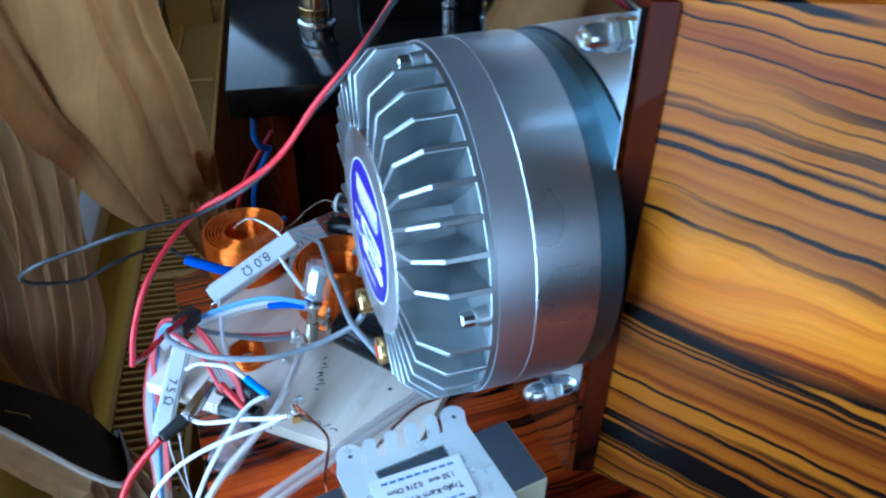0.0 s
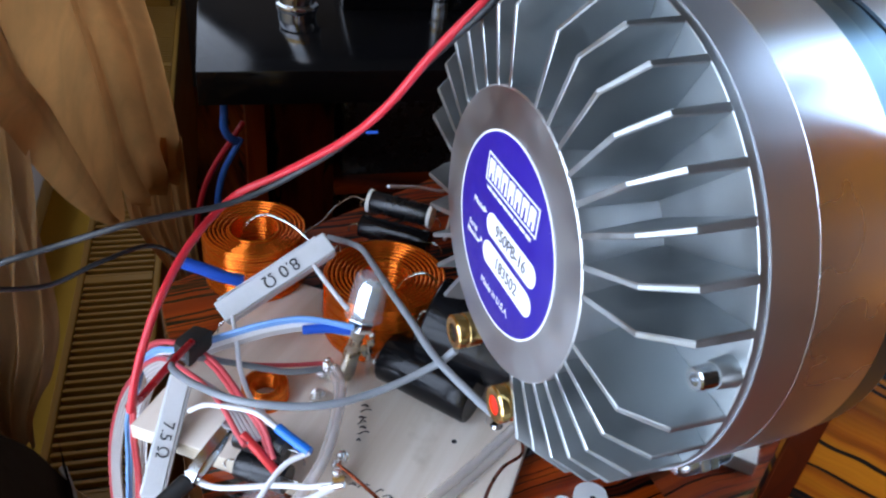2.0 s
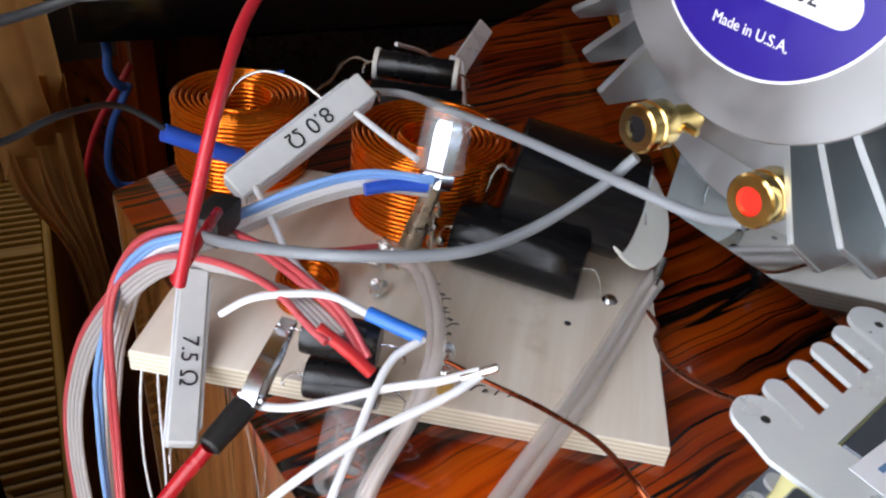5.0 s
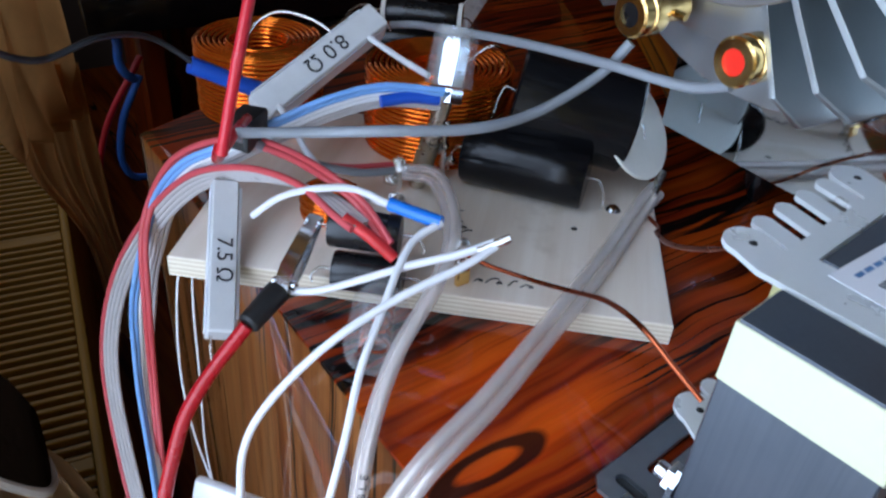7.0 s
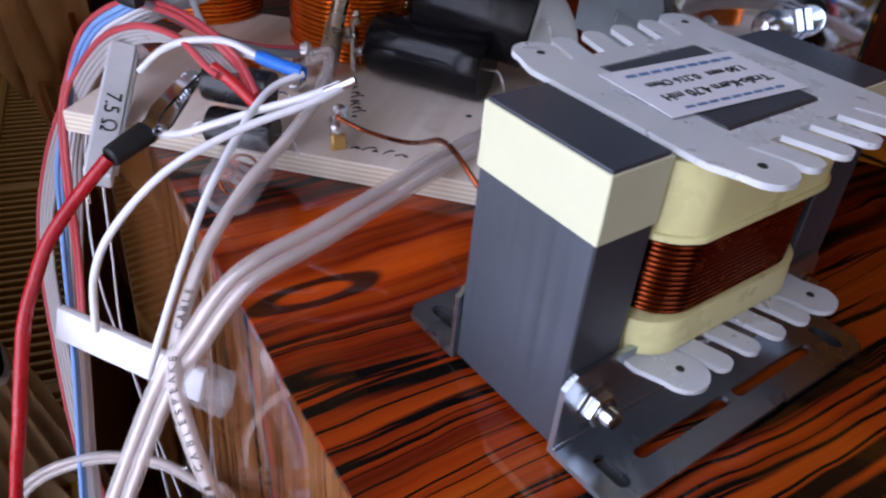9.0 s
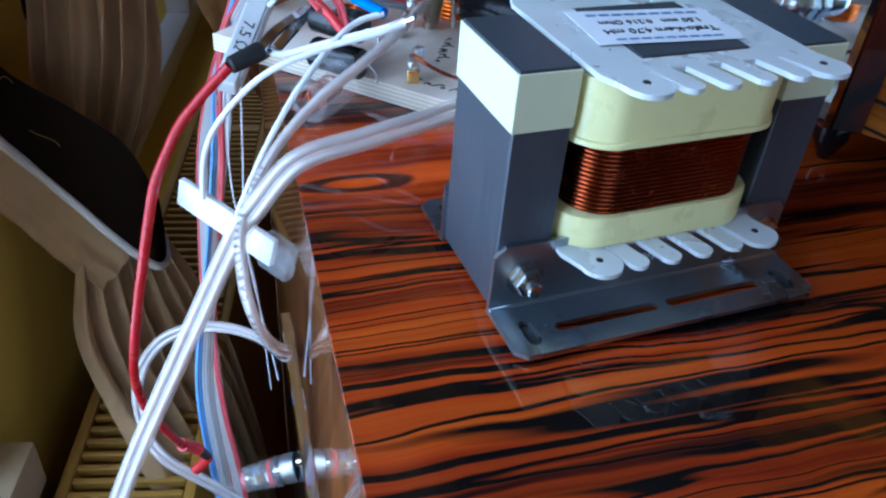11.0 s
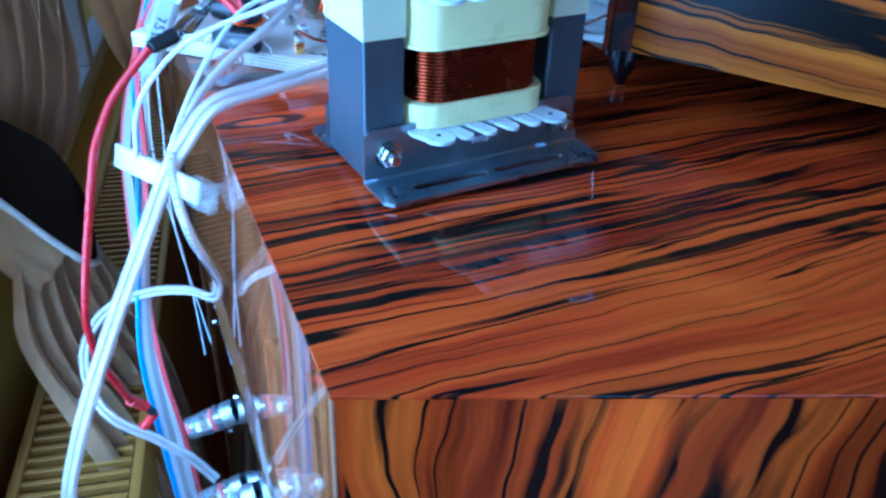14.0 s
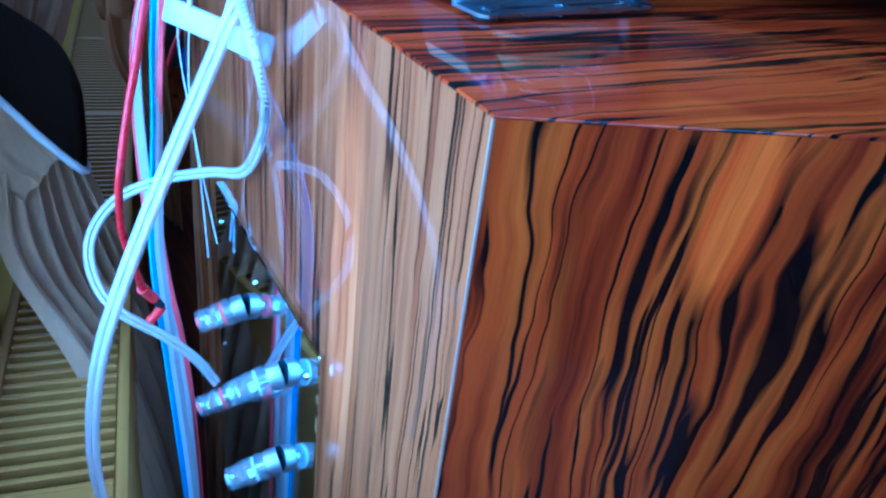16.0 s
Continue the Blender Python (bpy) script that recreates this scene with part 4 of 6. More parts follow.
for dx, dz in ((0.0, 0.0), (0.006, 0.018)):
    p = Vector((0.022 + dx * 0.3, 0.349 + dx, 0.0205 + dz))
    capacitor("small_capacitor", p, p + BX * 0.030, 0.0085, "short black tubular capacitor beside the clip", ends=(), mat=BLACK_PLASTIC)


def resistor(name, a, b, size, words, up, label, turn=1, roll=0.0):
    """A cement resistor from a to b with a written face."""
    a, b = Vector(a), Vector(b)
    x = (b - a).normalized()
    m = basis(a, x, Matrix.Rotation(radians(roll), 3, x) @ Vector(up))
    h = (b - a).length
    top = thing(name, label, "resistor", a)
    bm = box(bmesh.new(), (0, -size / 2, -size), (h, size / 2, 0), m, 0.0008, 1)
    part("cement_body", bm, CERAMIC, top)
    part("filling", box(bmesh.new(), (0.002, -size / 2 - 0.0006, -size * 0.9), (h - 0.002, -size / 2 - 0.0001, -size * 0.15), m, 0.0002, 1), LABEL_WHITE, top, "rough grey filling")
    bm = box(bmesh.new(), (0.003, size / 2 + 0.0001, -size * 0.92), (h - 0.006, size / 2 + 0.0012, -size * 0.10), m, 0.0003, 1)
    bmesh.ops.subdivide_edges(bm, edges=bm.edges[:], cuts=3, use_grid_fill=True)
    for v in bm.verts:
        v.co += m.to_3x3() @ Vector((0, 0.0009, 0.0004)) * noise.noise(v.co * 420)
    part("glue_film", bm, BOBBIN, top, "crinkled milky glue film")
    face = m @ Matrix.Translation((h * 0.55, 0, 0.0003))
    if turn < 0:
        face = face @ Matrix.Rotation(math.pi, 4, "Z")
    lettering("pen_words", words, size * 0.80, face, INK, top)
    for s, e in ((-1, a), (1, b)):
        start = m @ Vector((0 if s < 0 else h, -size * 0.3, -size * 0.55))
        part("lead", sweep(bmesh.new(), [start, start + x * s * 0.004, start + x * s * 0.006 - AXIS * 0.006], 0.0006, 6, 5), SOLDER, top)
    return top


resistor("cement_resistor", (0.0295, 0.4380, 0.0565), (0.1035, 0.4500, 0.0890), 0.0145, "8.0 \u03a9", (-0.25, 0.80, 0.55), "white cement resistor marked 8.0 ohms, tilted over the coil", -1)
resistor("cement_resistor", (0.0010, 0.4110, 0.0385), (-0.0275, 0.3555, 0.0020), 0.0118, "7.5 \u03a9", (0.75, -0.55, 0.15), "white cement resistor marked 7.5 ohms, hanging off the board edge", roll=-26.0)


def solder_lug(name, p, label, tall=0.012, n=4):
    p = Vector(p)
    top = thing(name, label, "solder joint", p)
    part("pin", rod(bmesh.new(), p, p + AXIS * tall, 0.0016, 10), SOLDER, top)
    rnd = random.Random(int(p.x * 9999))
    for i in range(n):
        q = p + Vector((rnd.uniform(-0.004, 0.004), rnd.uniform(-0.004, 0.004), tall * rnd.uniform(0.3, 1.05)))
        bm = bmesh.new()
        bmesh.ops.create_icosphere(bm, subdivisions=2, radius=rnd.uniform(0.0022, 0.0040), matrix=Matrix.Translation(q))
        for v in bm.verts:
            v.co += (v.co - q) * 0.45 * noise.noise(v.co * 500)
        part("solder_blob", bm, SOLDER, top)
    return top


solder_lug("solder_joint", (0.090, 0.404, BOARD_Z), "shiny lumpy solder joint on the plywood board", 0.020, 8)
solder_lug("solder_joint", (0.078, 0.388, BOARD_Z), "shiny lumpy solder joint on the plywood board", 0.010, 4)
solder_lug("solder_joint", (0.074, 0.327, BOARD_Z), "solder joint on a small brass tag", 0.018, 5)
solder_lug("solder_joint", (0.116, 0.402, BOARD_Z), "row of solder lumps beside the copper coil", 0.030, 9)
part("brass_tag", box(bmesh.new(), (0.068, 0.321, BOARD_Z), (0.075, 0.324, BOARD_Z + 0.008), None, 0.0006, 1), GOLD, bpy.data.objects["solder_joint.002"])

# clear screw terminals on the board
t1 = Vector((0.094, 0.381, 0.035))
way = Vector((0.018, 0.014, 0.052)).normalized()
plug = thing("screw_terminal", "clear plastic screw terminal on a threaded metal stem", "terminal", (0.101, 0.404, BOARD_Z))
part("stem", rod(bmesh.new(), (0.101, 0.404, BOARD_Z), t1 + way * 0.036, 0.0044, 18), BRONZE, plug)
for k in range(16):
    p = Vector((0.101, 0.404, BOARD_Z)).lerp(t1 + way * 0.034, 0.10 + k * 0.028)
    part("thread", lathe(bmesh.new(), [(0.0043, 0), (0.0054, 0.0006), (0.0043, 0.0012)], frame_on(p, t1 + way * 0.034 - Vector((0.101, 0.404, BOARD_Z))), 18), BRONZE, plug)
part("hex_nut", lathe(bmesh.new(), [(0, 0), (0.0078, 0), (0.0082, 0.0008), (0.0082, 0.0062), (0.0078, 0.007), (0, 0.007)], frame_on(t1 + way * 0.032, way), 6), NUT_STEEL, plug)
part("inner_sleeve", lathe(bmesh.new(), [(0, 0.0001), (0.0070, 0.0001), (0.0076, 0.018), (0.006, 0.0225), (0, 0.0225)], frame_on(t1 + way * 0.040, way), 6), NUT_STEEL, plug)
part("clear_cap", lathe(bmesh.new(), [(0.0080, 0), (0.0116, 0.0005), (0.0120, 0.004), (0.0113, 0.006), (0.0108, 0.026), (0.0096, 0.028), (0.0082, 0.028), (0.0080, 0)], frame_on(t1 + way * 0.0395, way), 20), CLEAR_CAP, plug, "clear faceted plastic cap")
lay = thing("screw_terminal", "clear plastic screw terminal lying under the board edge", "terminal", (0.03, 0.322, 0.001))
p, w = Vector((0.012, 0.300, 0.0135)), Vector((0.60, 0.79, 0.02)).normalized()
part("clear_cap", lathe(bmesh.new(), [(0.0070, 0), (0.0108, 0.0006), (0.0122, 0.004), (0.0122, 0.030), (0.0100, 0.034), (0.0070, 0.034), (0.0070, 0)], frame_on(p, w), 24), CLEAR_CAP, lay, "clear plastic cap")
spiral = [p + w * (0.004 + 0.024 * i / 60) + (frame_on(p, w).to_3x3() @ Vector((0.0056 * math.cos(i * 0.42), 0.0056 * math.sin(i * 0.42), 0))) for i in range(61)]
part("spiral_wire", sweep(bmesh.new(), spiral, 0.0007, 6, raw=True), COPPER_LEAD, lay)

# crocodile clip
clip = thing("crocodile_clip", "steel crocodile clip with a black sleeve on a red lead", "clip", (0.0, 0.349, 0.0115))
CLIP_END = (-0.0245, 0.3330, 0.0210)
a, b, c = Vector((0.0210, 0.3620, 0.0400)), Vector((-0.0035, 0.3430, 0.0265)), Vector(CLIP_END)
for s in (-1, 1):
    bm = bmesh.new()
    m = basis(b, a - b, AXIS)
    L = (a - b).length
    prism(bm, [(-0.006, 0.0012 * s), (0.006, 0.0036 * s), (L * 0.6, 0.0022 * s), (L, 0.0005 * s), (L, 0.0014 * s), (L * 0.6, 0.0036 * s), (0.006, 0.0052 * s), (-0.006, 0.0024 * s)], -0.0032, 0.0032, m)
    for k in range(7):
        x = L * (0.52 + 0.062 * k)
        for side in (-1, 1):
            box(bm, (x, 0.0004 * s - 0.0006, side * 0.0027 - 0.0005), (x + 0.0011, 0.0022 * s + 0.0004, side * 0.0027 + 0.0005), m)
    part("jaw", bm, NUT_STEEL, clip)
part("spring_pin", rod(bmesh.new(), b + Vector((-0.003, 0.004, 0)), b + Vector((0.003, -0.004, 0)), 0.0022, 12), NUT_STEEL, clip)
part("sleeve", rod(bmesh.new(), b + (c - b) * 0.15, c, 0.0052, 18, 0.001, 0.0046), BLACK_RUBBER, clip, "black rubber sleeve")


# ==== iron core choke ====
TX = Vector((0.9942, 0.1070, 0))
TY = Vector((-0.1070, 0.9942, 0))
TM = basis((0.0592, 0.1416, 0.0), TX, TY)


def choke():
    top = thing("iron_core_choke", "iron core choke with dark red winding and milky bobbin", "inductor", TM @ Vector((0.065, 0.023, 0.003)))
    W, D, H, w = 0.130, 0.0465, 0.0975, 0.0217
    tape = 0.0765
    b = lambda lo, hi, r=0.0006: box(bmesh.new(), lo, hi, TM, r, 1)
    for x in (0, W - w):
        part("core_leg", b((x, 0, 0.0045), (x + w, D, H)), CORE_STEEL, top, "grey laminated core leg")
        part("yellow_band", box(bmesh.new(), (x - 0.0005, -0.0005, tape), (x + w + 0.0005, D + 0.0005, H - 0.0006), TM, 0.0003, 1), YELLOW_BAND, top, "pale yellow paper band")
        part("leg_top", b((x + 0.0003, 0.0003, H - 0.0004), (x + w - 0.0003, D - 0.0003, H + 0.0003), 0.0001), CORE_STEEL, top)
    part("core_yoke", b((w + 0.0002, 0, 0.0045), (W - w - 0.0002, D, 0.0268)), CORE_STEEL, top, "grey laminated core yoke")
    part("centre_leg", b((2 * w, 0.0005, 0.0272), (4 * w, D - 0.0005, H + 0.0012)), CORE_STEEL, top, "grey laminated centre leg")
    # winding: rounded turns round the centre leg
    x0, x1, y0, y1 = w + 0.0015, 5 * w - 0.0015, -0.0070, D + 0.0070

    def rounded(grow, r):
        a0, a1, b0, b1 = x0 - grow, x1 + grow, y0 - grow, y1 + grow
        pts = []
        for cx, cy, a in ((a1 - r, b0 + r, -90), (a1 - r, b1 - r, 0), (a0 + r, b1 - r, 90), (a0 + r, b0 + r, 180)):
            pts += [(cx + r * math.cos(radians(a + i * 11.25)), cy + r * math.sin(radians(a + i * 11.25))) for i in range(9)]
        return pts

    z0, z1, n = 0.0420, 0.0700, 16
    for k in range(n):
        z = z0 + (z1 - z0) * (k + 0.5) / n
        ring = [TM @ Vector((3 * w + (x - 3 * w) * 0.93, y, z)) for x, y in rounded(-0.0022, 0.0155)]
        part("copper_turn", sweep(bmesh.new(), ring + [ring[0], ring[1]], 0.00088, 8, raw=True), COPPER_DARK, top, sharp=75.0)
    part("winding_bed", prism(bmesh.new(), [(3 * w + (x - 3 * w) * 0.92, y) for x, y in rounded(-0.0028, 0.015)], 0.0295, 0.0935, TM), COPPER_DARK, top)
    for za, zb, g in ((0.0701, 0.0722, 0.0012), (0.0723, 0.0940, 0.0004), (0.0295, 0.0419, 0.0002)):
        bm = prism(bmesh.new(), rounded(g, 0.0165), za, zb, TM, 0.0007)
        for v in bm.verts:
            v.co += (TM.to_3x3() @ Vector((0, -0.0006, 0))) * noise.noise(v.co * 160)
        part("yellow_tape", bm, YELLOW_TAPE, top, "pale yellow insulating tape")
    # bobbin flanges, each one milky sheet cut into rounded fingers along both sides
    span0, span1 = w + 0.0010, 5 * w - 0.0010

    def finger_row(edge, s, reach, lean):
        """Points along one side, from small x to large, in and out round the fingers."""
        pts = []
        for i in range(6):
            big = i in (0, 5)
            half = 0.0080 if big else 0.0040
            cx = span0 + 0.0082 + i * (span1 - span0 - 0.0164) / 5
            ln = reach + (0.0012 if big else 0)
            tip = edge + s * (ln - half)
            pts.append((max(cx - half, span0), edge))
            pts += [(cx + lean - half * math.cos(radians(15 * j)), tip + s * half * math.sin(radians(15 * j))) for j in range(13)]
            pts.append((min(cx + half, span1), edge))
        return pts

    def flange(z, thick, near_edge, near, far, hole):
        outline = finger_row(near_edge, -1, near, 0.0035) + finger_row(D + 0.0085, 1, far, 0.0035)[::-1]
        holes = [[(2 * w - 0.0003, -0.0003), (4 * w + 0.0003, -0.0003), (4 * w + 0.0003, D + 0.0003), (2 * w - 0.0003, D + 0.0003)]] if hole else []
        sheet = part("bobbin_flange", pierced(bmesh.new(), outline, holes, z - thick, z, TM), BOBBIN, top, "milky translucent bobbin flange with rounded fingers", sharp=30.0)
        for y in (near_edge - near + 0.0080, D + 0.0085 + far - 0.0080):
            for x in (span0 + 0.0117, span1 - 0.0047):
                part("eyelet", lathe(bmesh.new(), [(0, 0.0003), (0.0011, 0.0003), (0.0014, 0.0)], TM @ Matrix.Translation((x, y, z)), 12), BLACK_RUBBER, sheet)

    flange(H + 0.0009, 0.0018, -0.0085, 0.0160, 0.0160, True)
    flange(0.0292, 0.0018, -0.0060, 0.0155, 0.0135, True)
    lab = part("paper_label", box(bmesh.new(), (0.0350, 0.0085, H + 0.0016), (0.0905, 0.0385, H + 0.0019), TM @ Matrix.Translation((0.063, 0.023, 0)) @ Matrix.Rotation(radians(-5), 4, "Z") @ Matrix.Translation((-0.063, -0.023, 0)), 0.0001, 1), LABEL_WHITE, top, "white printed paper label")
    put = lambda y, x=0.063: TM @ Matrix.Translation((0.063, 0.023, 0)) @ Matrix.Rotation(radians(-5), 4, "Z") @ Matrix.Translation((x - 0.063, y - 0.023, H + 0.0021)) @ Matrix.Rotation(math.pi, 4, "Z")
    lettering("label_line", "Trafo-Kern 4.70 mH", 0.0058, put(0.0185), INK, lab, 0.9)
    lettering("label_line", "1.50 mm   0.216 Ohm", 0.0050, put(0.0265), INK, lab, 0.9)
    bm = bmesh.new()
    for i in range(9):
        box(bm, (-0.022 + i * 0.005, -0.0008, 0), (-0.0182 + i * 0.005, 0.0008, 0.0001), put(0.0335))
    part("small_print", bm, INK_BLUE, lab)
    bm = bmesh.new()
    for i in range(9):
        box(bm, (-0.020 + i * 0.0046, -0.0006, 0), (-0.0165 + i * 0.0046, 0.0006, 0.0001), put(0.0115))
    part("web_line", bm, INK_BLUE, lab)
    # angle brackets, bolts and feet
    for s, y in ((-1, 0.0), (1, D)):
        face = (y + s * 0.0002, y + s * 0.0022)
        base = (y + s * 0.0002, y + s * 0.0285)
        lohi = lambda a: (min(a), max(a))
        f0, f1 = lohi(face)
        br = part("angle_bracket", prism(bmesh.new(), [(-0.0012, 0.0048), (W + 0.0012, 0.0048), (W + 0.0012, 0.009), (W - 0.0035, 0.0150), (W - 0.0035, 0.0285), (W - 0.0065, 0.0325), (0.0030, 0.0325), (-0.0012, 0.0285)], 0, 0.0020, TM @ basis((0, f1, 0), (1, 0, 0), (0, 0, 1))), STEEL, top, "zinc plated steel angle bracket")
        g0, g1 = lohi(base)
        lo, hi = lohi((y + s * 0.0002, y + s * 0.0285))
        mid = (lo + hi) / 2 + s * 0.003
        cut = 0.004
        rim = [(-0.0012, lo), (W + 0.0012, lo), (W + 0.0012, hi - cut), (W + 0.0012 - cut, hi), (-0.0012 + cut, hi), (-0.0012, hi - cut)] if s > 0 else [(-0.0012 + cut, lo), (W + 0.0012 - cut, lo), (W + 0.0012, lo + cut), (W + 0.0012, hi), (-0.0012, hi), (-0.0012, lo + cut)]
        slots = [stadium(0.0085, mid, 0.0040, 0.0026, True), stadium(W - 0.0085, mid, 0.0040, 0.0026, True), stadium(0.0410, mid, 0.0200, 0.0022), stadium(W - 0.0410, mid, 0.0200, 0.0022)]
        part("bracket_foot", pierced(bmesh.new(), rim, slots, 0.0028, 0.0047, TM), STEEL, br, sharp=30.0)
        part("bend", rod(bmesh.new(), TM @ Vector((-0.0011, y + s * 0.0016, 0.0044)), TM @ Vector((W + 0.0011, y + s * 0.0016, 0.0044)), 0.0016, 14), STEEL, br)
        for x in (0.0115, W - 0.0115):
            p = TM @ Vector((x, y + s * 0.0023, 0.0185))
            out = TM.to_3x3() @ Vector((0, s, 0))
            part("washer", lathe(bmesh.new(), [(0, 0), (0.0074, 0), (0.0074, 0.0011), (0, 0.0011)], frame_on(p, out), 24), NUT_STEEL, br)
            part("hex_nut", lathe(bmesh.new(), [(0, 0.0012), (0.0052, 0.0012), (0.0058, 0.0018), (0.0058, 0.0050), (0.0052, 0.0056), (0, 0.0052)], frame_on(p, out), 6), NUT_STEEL, br)
            part("bolt_end", lathe(bmesh.new(), [(0, 0.0057), (0.0032, 0.0057), (0.0032, 0.0094), (0.0026, 0.0101), (0, 0.0101)], frame_on(p, out), 16), NUT_STEEL, br)
        for x in (0.008, W - 0.008):
            part("rubber_foot", lathe(bmesh.new(), [(0, 0), (0.0064, 0), (0.0070, 0.0008), (0.0068, 0.0027), (0, 0.0027)], TM @ Matrix.Translation((x, y + s * 0.0185, 0.0001)), 20), BLACK_RUBBER, top)
        if s < 0:
            lettering("stamp", "W15", 0.0055, TM @ Matrix.Translation((0.066, f0 - 0.0001, 0.0165)) @ Matrix.Rotation(radians(90), 4, "X"), LABEL_WHITE, br)
    return top


choke()


# ==== wires and cables ====
RED_LEAD = [(0.175, 0.345, 0.330), (0.150, 0.332, 0.306), (0.132, 0.324, 0.291), (0.108, 0.325, 0.266), (0.093, 0.334, 0.240), (0.080, 0.350, 0.217), (0.058, 0.378, 0.187), (0.036, 0.390, 0.170), (0.012, 0.368, 0.163), (-0.008, 0.342, 0.151), (-0.021, 0.331, 0.126), (-0.028, 0.332, 0.097)]
wire("red_lead", RED_LEAD, 0.0019, RED_WIRE, "bright red insulated lead sweeping over the board")
wire("red_lead", [(-0.028, 0.3335, 0.0985), (-0.022, 0.353, 0.084), (-0.006, 0.376, 0.080), (0.008, 0.398, 0.073)], 0.0020, DARK_RED_WIRE, "dark red lead turning back into the black tape")
wire("black_lead", [(0.178, 0.340, 0.334), (0.152, 0.328, 0.3115), (0.129, 0.3195, 0.2875), (0.108, 0.328, 0.2615), (0.086, 0.345, 0.224), (0.064, 0.372, 0.190), (0.032, 0.378, 0.174), (-0.012, 0.368, 0.177), (-0.044, 0.374, 0.167), (-0.071, 0.376, 0.160), (-0.086, 0.392, 0.142), (-0.084, 0.420, 0.115), (-0.060, 0.447, 0.092), (-0.031, 0.462, 0.092), (-0.002, 0.490, 0.078), (0.020, 0.490, 0.060)], 0.0015, DARK_GREY_WIRE, "dark grey lead looping out over the radiator")
wire("blue_sleeve", [(0.016, 0.490, 0.061), (0.027, 0.488, 0.055), (0.040, 0.485, 0.048), (0.052, 0.484, 0.042)], 0.0044, BLUE_SLEEVE, "large blue heat shrink sleeve beside the coil", "sleeve")
wire("grey_wire", [(0.1215, 0.2525, 0.1240), (0.121, 0.270, 0.117), (0.115, 0.304, 0.114), (0.117, 0.345, 0.106), (0.119, 0.380, 0.098), (0.123, 0.422, 0.087), (0.124, 0.452, 0.079), (0.112, 0.480, 0.070)], 0.0020, GREY_WIRE, "grey insulated wire from the red binding post", group="grey driver wires")
wire("grey_wire", [(0.1225, 0.2995, 0.1225), (0.115, 0.306, 0.108), (0.085, 0.306, 0.099), (0.055, 0.306, 0.099), (0.023, 0.318, 0.100), (0.004, 0.344, 0.092), (-0.005, 0.368, 0.083), (-0.004, 0.386, 0.075), (0.006, 0.396, 0.064), (0.040, 0.402, 0.041), (0.063, 0.400, 0.031), (0.085, 0.402, 0.025)], 0.0020, GREY_WIRE, "grey insulated wire looping from the black binding post", group="grey driver wires")
wire("white_wire", [(0.089, 0.435, 0.083), (0.094, 0.414, 0.079), (0.099, 0.396, 0.076)], 0.0015, WHITE_WIRE, "short white wire from the resistor to the terminal", group="white wires")
wire("white_wire", [(0.036, 0.428, 0.060), (0.034, 0.407, 0.056), (0.032, 0.388, 0.053), (0.033, 0.368, 0.051), (0.038, 0.351, 0.051), (0.043, 0.336, 0.053)], 0.0015, WHITE_WIRE, "white wire from the tilted resistor to a blue sleeve", group="white wires")
wire("white_wire", [(0.001, 0.383, 0.035), (0.009, 0.373, 0.047), (0.018, 0.361, 0.055), (0.032, 0.350, 0.057), (0.043, 0.336, 0.053)], 0.0016, WHITE_WIRE, "white wire from the hanging resistor to a blue sleeve", group="white wires")
wire("blue_sleeve", [(0.042, 0.338, 0.0535), (0.048, 0.327, 0.053), (0.0535, 0.3175, 0.0525)], 0.0029, CYAN_SLEEVE, "bright blue heat shrink sleeve joining white wires", "sleeve")
wire("white_wire", [(0.0535, 0.3175, 0.0525), (0.041, 0.317, 0.049), (0.030, 0.311, 0.044), (0.016, 0.301, 0.033), (0.002, 0.292, 0.018), (-0.013, 0.278, -0.001), (-0.026, 0.270, -0.025), (-0.032, 0.272, -0.044)], 0.0016, WHITE_WIRE, "white wire running down into the white cable tag", group="white wires")
wire("white_wire", [(0.0575, 0.289, 0.059), (0.047, 0.297, 0.052), (0.034, 0.309, 0.044), (0.016, 0.322, 0.034), (0.005, 0.332, 0.027), (-0.004, 0.343, 0.023)], 0.0016, WHITE_WIRE, "white wire from a soldered tip to the crocodile clip", group="white wires")
wire("white_wire", [(0.0575, 0.288, 0.058), (0.044, 0.289, 0.053), (0.017, 0.294, 0.044), (-0.010, 0.298, 0.030), (-0.031, 0.304, 0.006), (-0.041, 0.305, -0.014), (-0.045, 0.303, -0.040)], 0.0016, WHITE_WIRE, "white wire from a soldered tip into the white cable tag", group="white wires")
wire("solder_tip", [(0.052, 0.2915, 0.0555), (0.058, 0.288, 0.059), (0.062, 0.2855, 0.0615)], 0.0017, SOLDER, "tinned bare tip of two white wires", "wire end")
wire("brown_lead", [(0.072, 0.326, 0.026), (0.080, 0.312, 0.024), (0.0866, 0.2908, 0.0278), (0.0853, 0.2727, 0.0363), (0.0794, 0.2494, 0.0498), (0.0735, 0.2293, 0.0560), (0.0735, 0.213, 0.0510), (0.075, 0.200, 0.0450)], 0.0010, COPPER_LEAD, "thin brown enamelled copper lead to the choke", group="copper leads")
wire("brown_lead", [(0.188, 0.318, 0.0125), (0.180, 0.305, 0.016), (0.157, 0.290, 0.030), (0.135, 0.268, 0.045), (0.119, 0.245, 0.062), (0.105, 0.222, 0.082), (0.098, 0.214, 0.096)], 0.0010, COPPER_LEAD, "thin brown enamelled copper lead to the choke", group="copper leads")
wire("thin_wire", [(0.060, 0.530, 0.040), (0.066, 0.524, 0.062), (0.078, 0.515, 0.072), (0.092, 0.500, 0.070), (0.104, 0.486, 0.060)], 0.0010, SOLDER, "thin bare wire rising out of the coil")
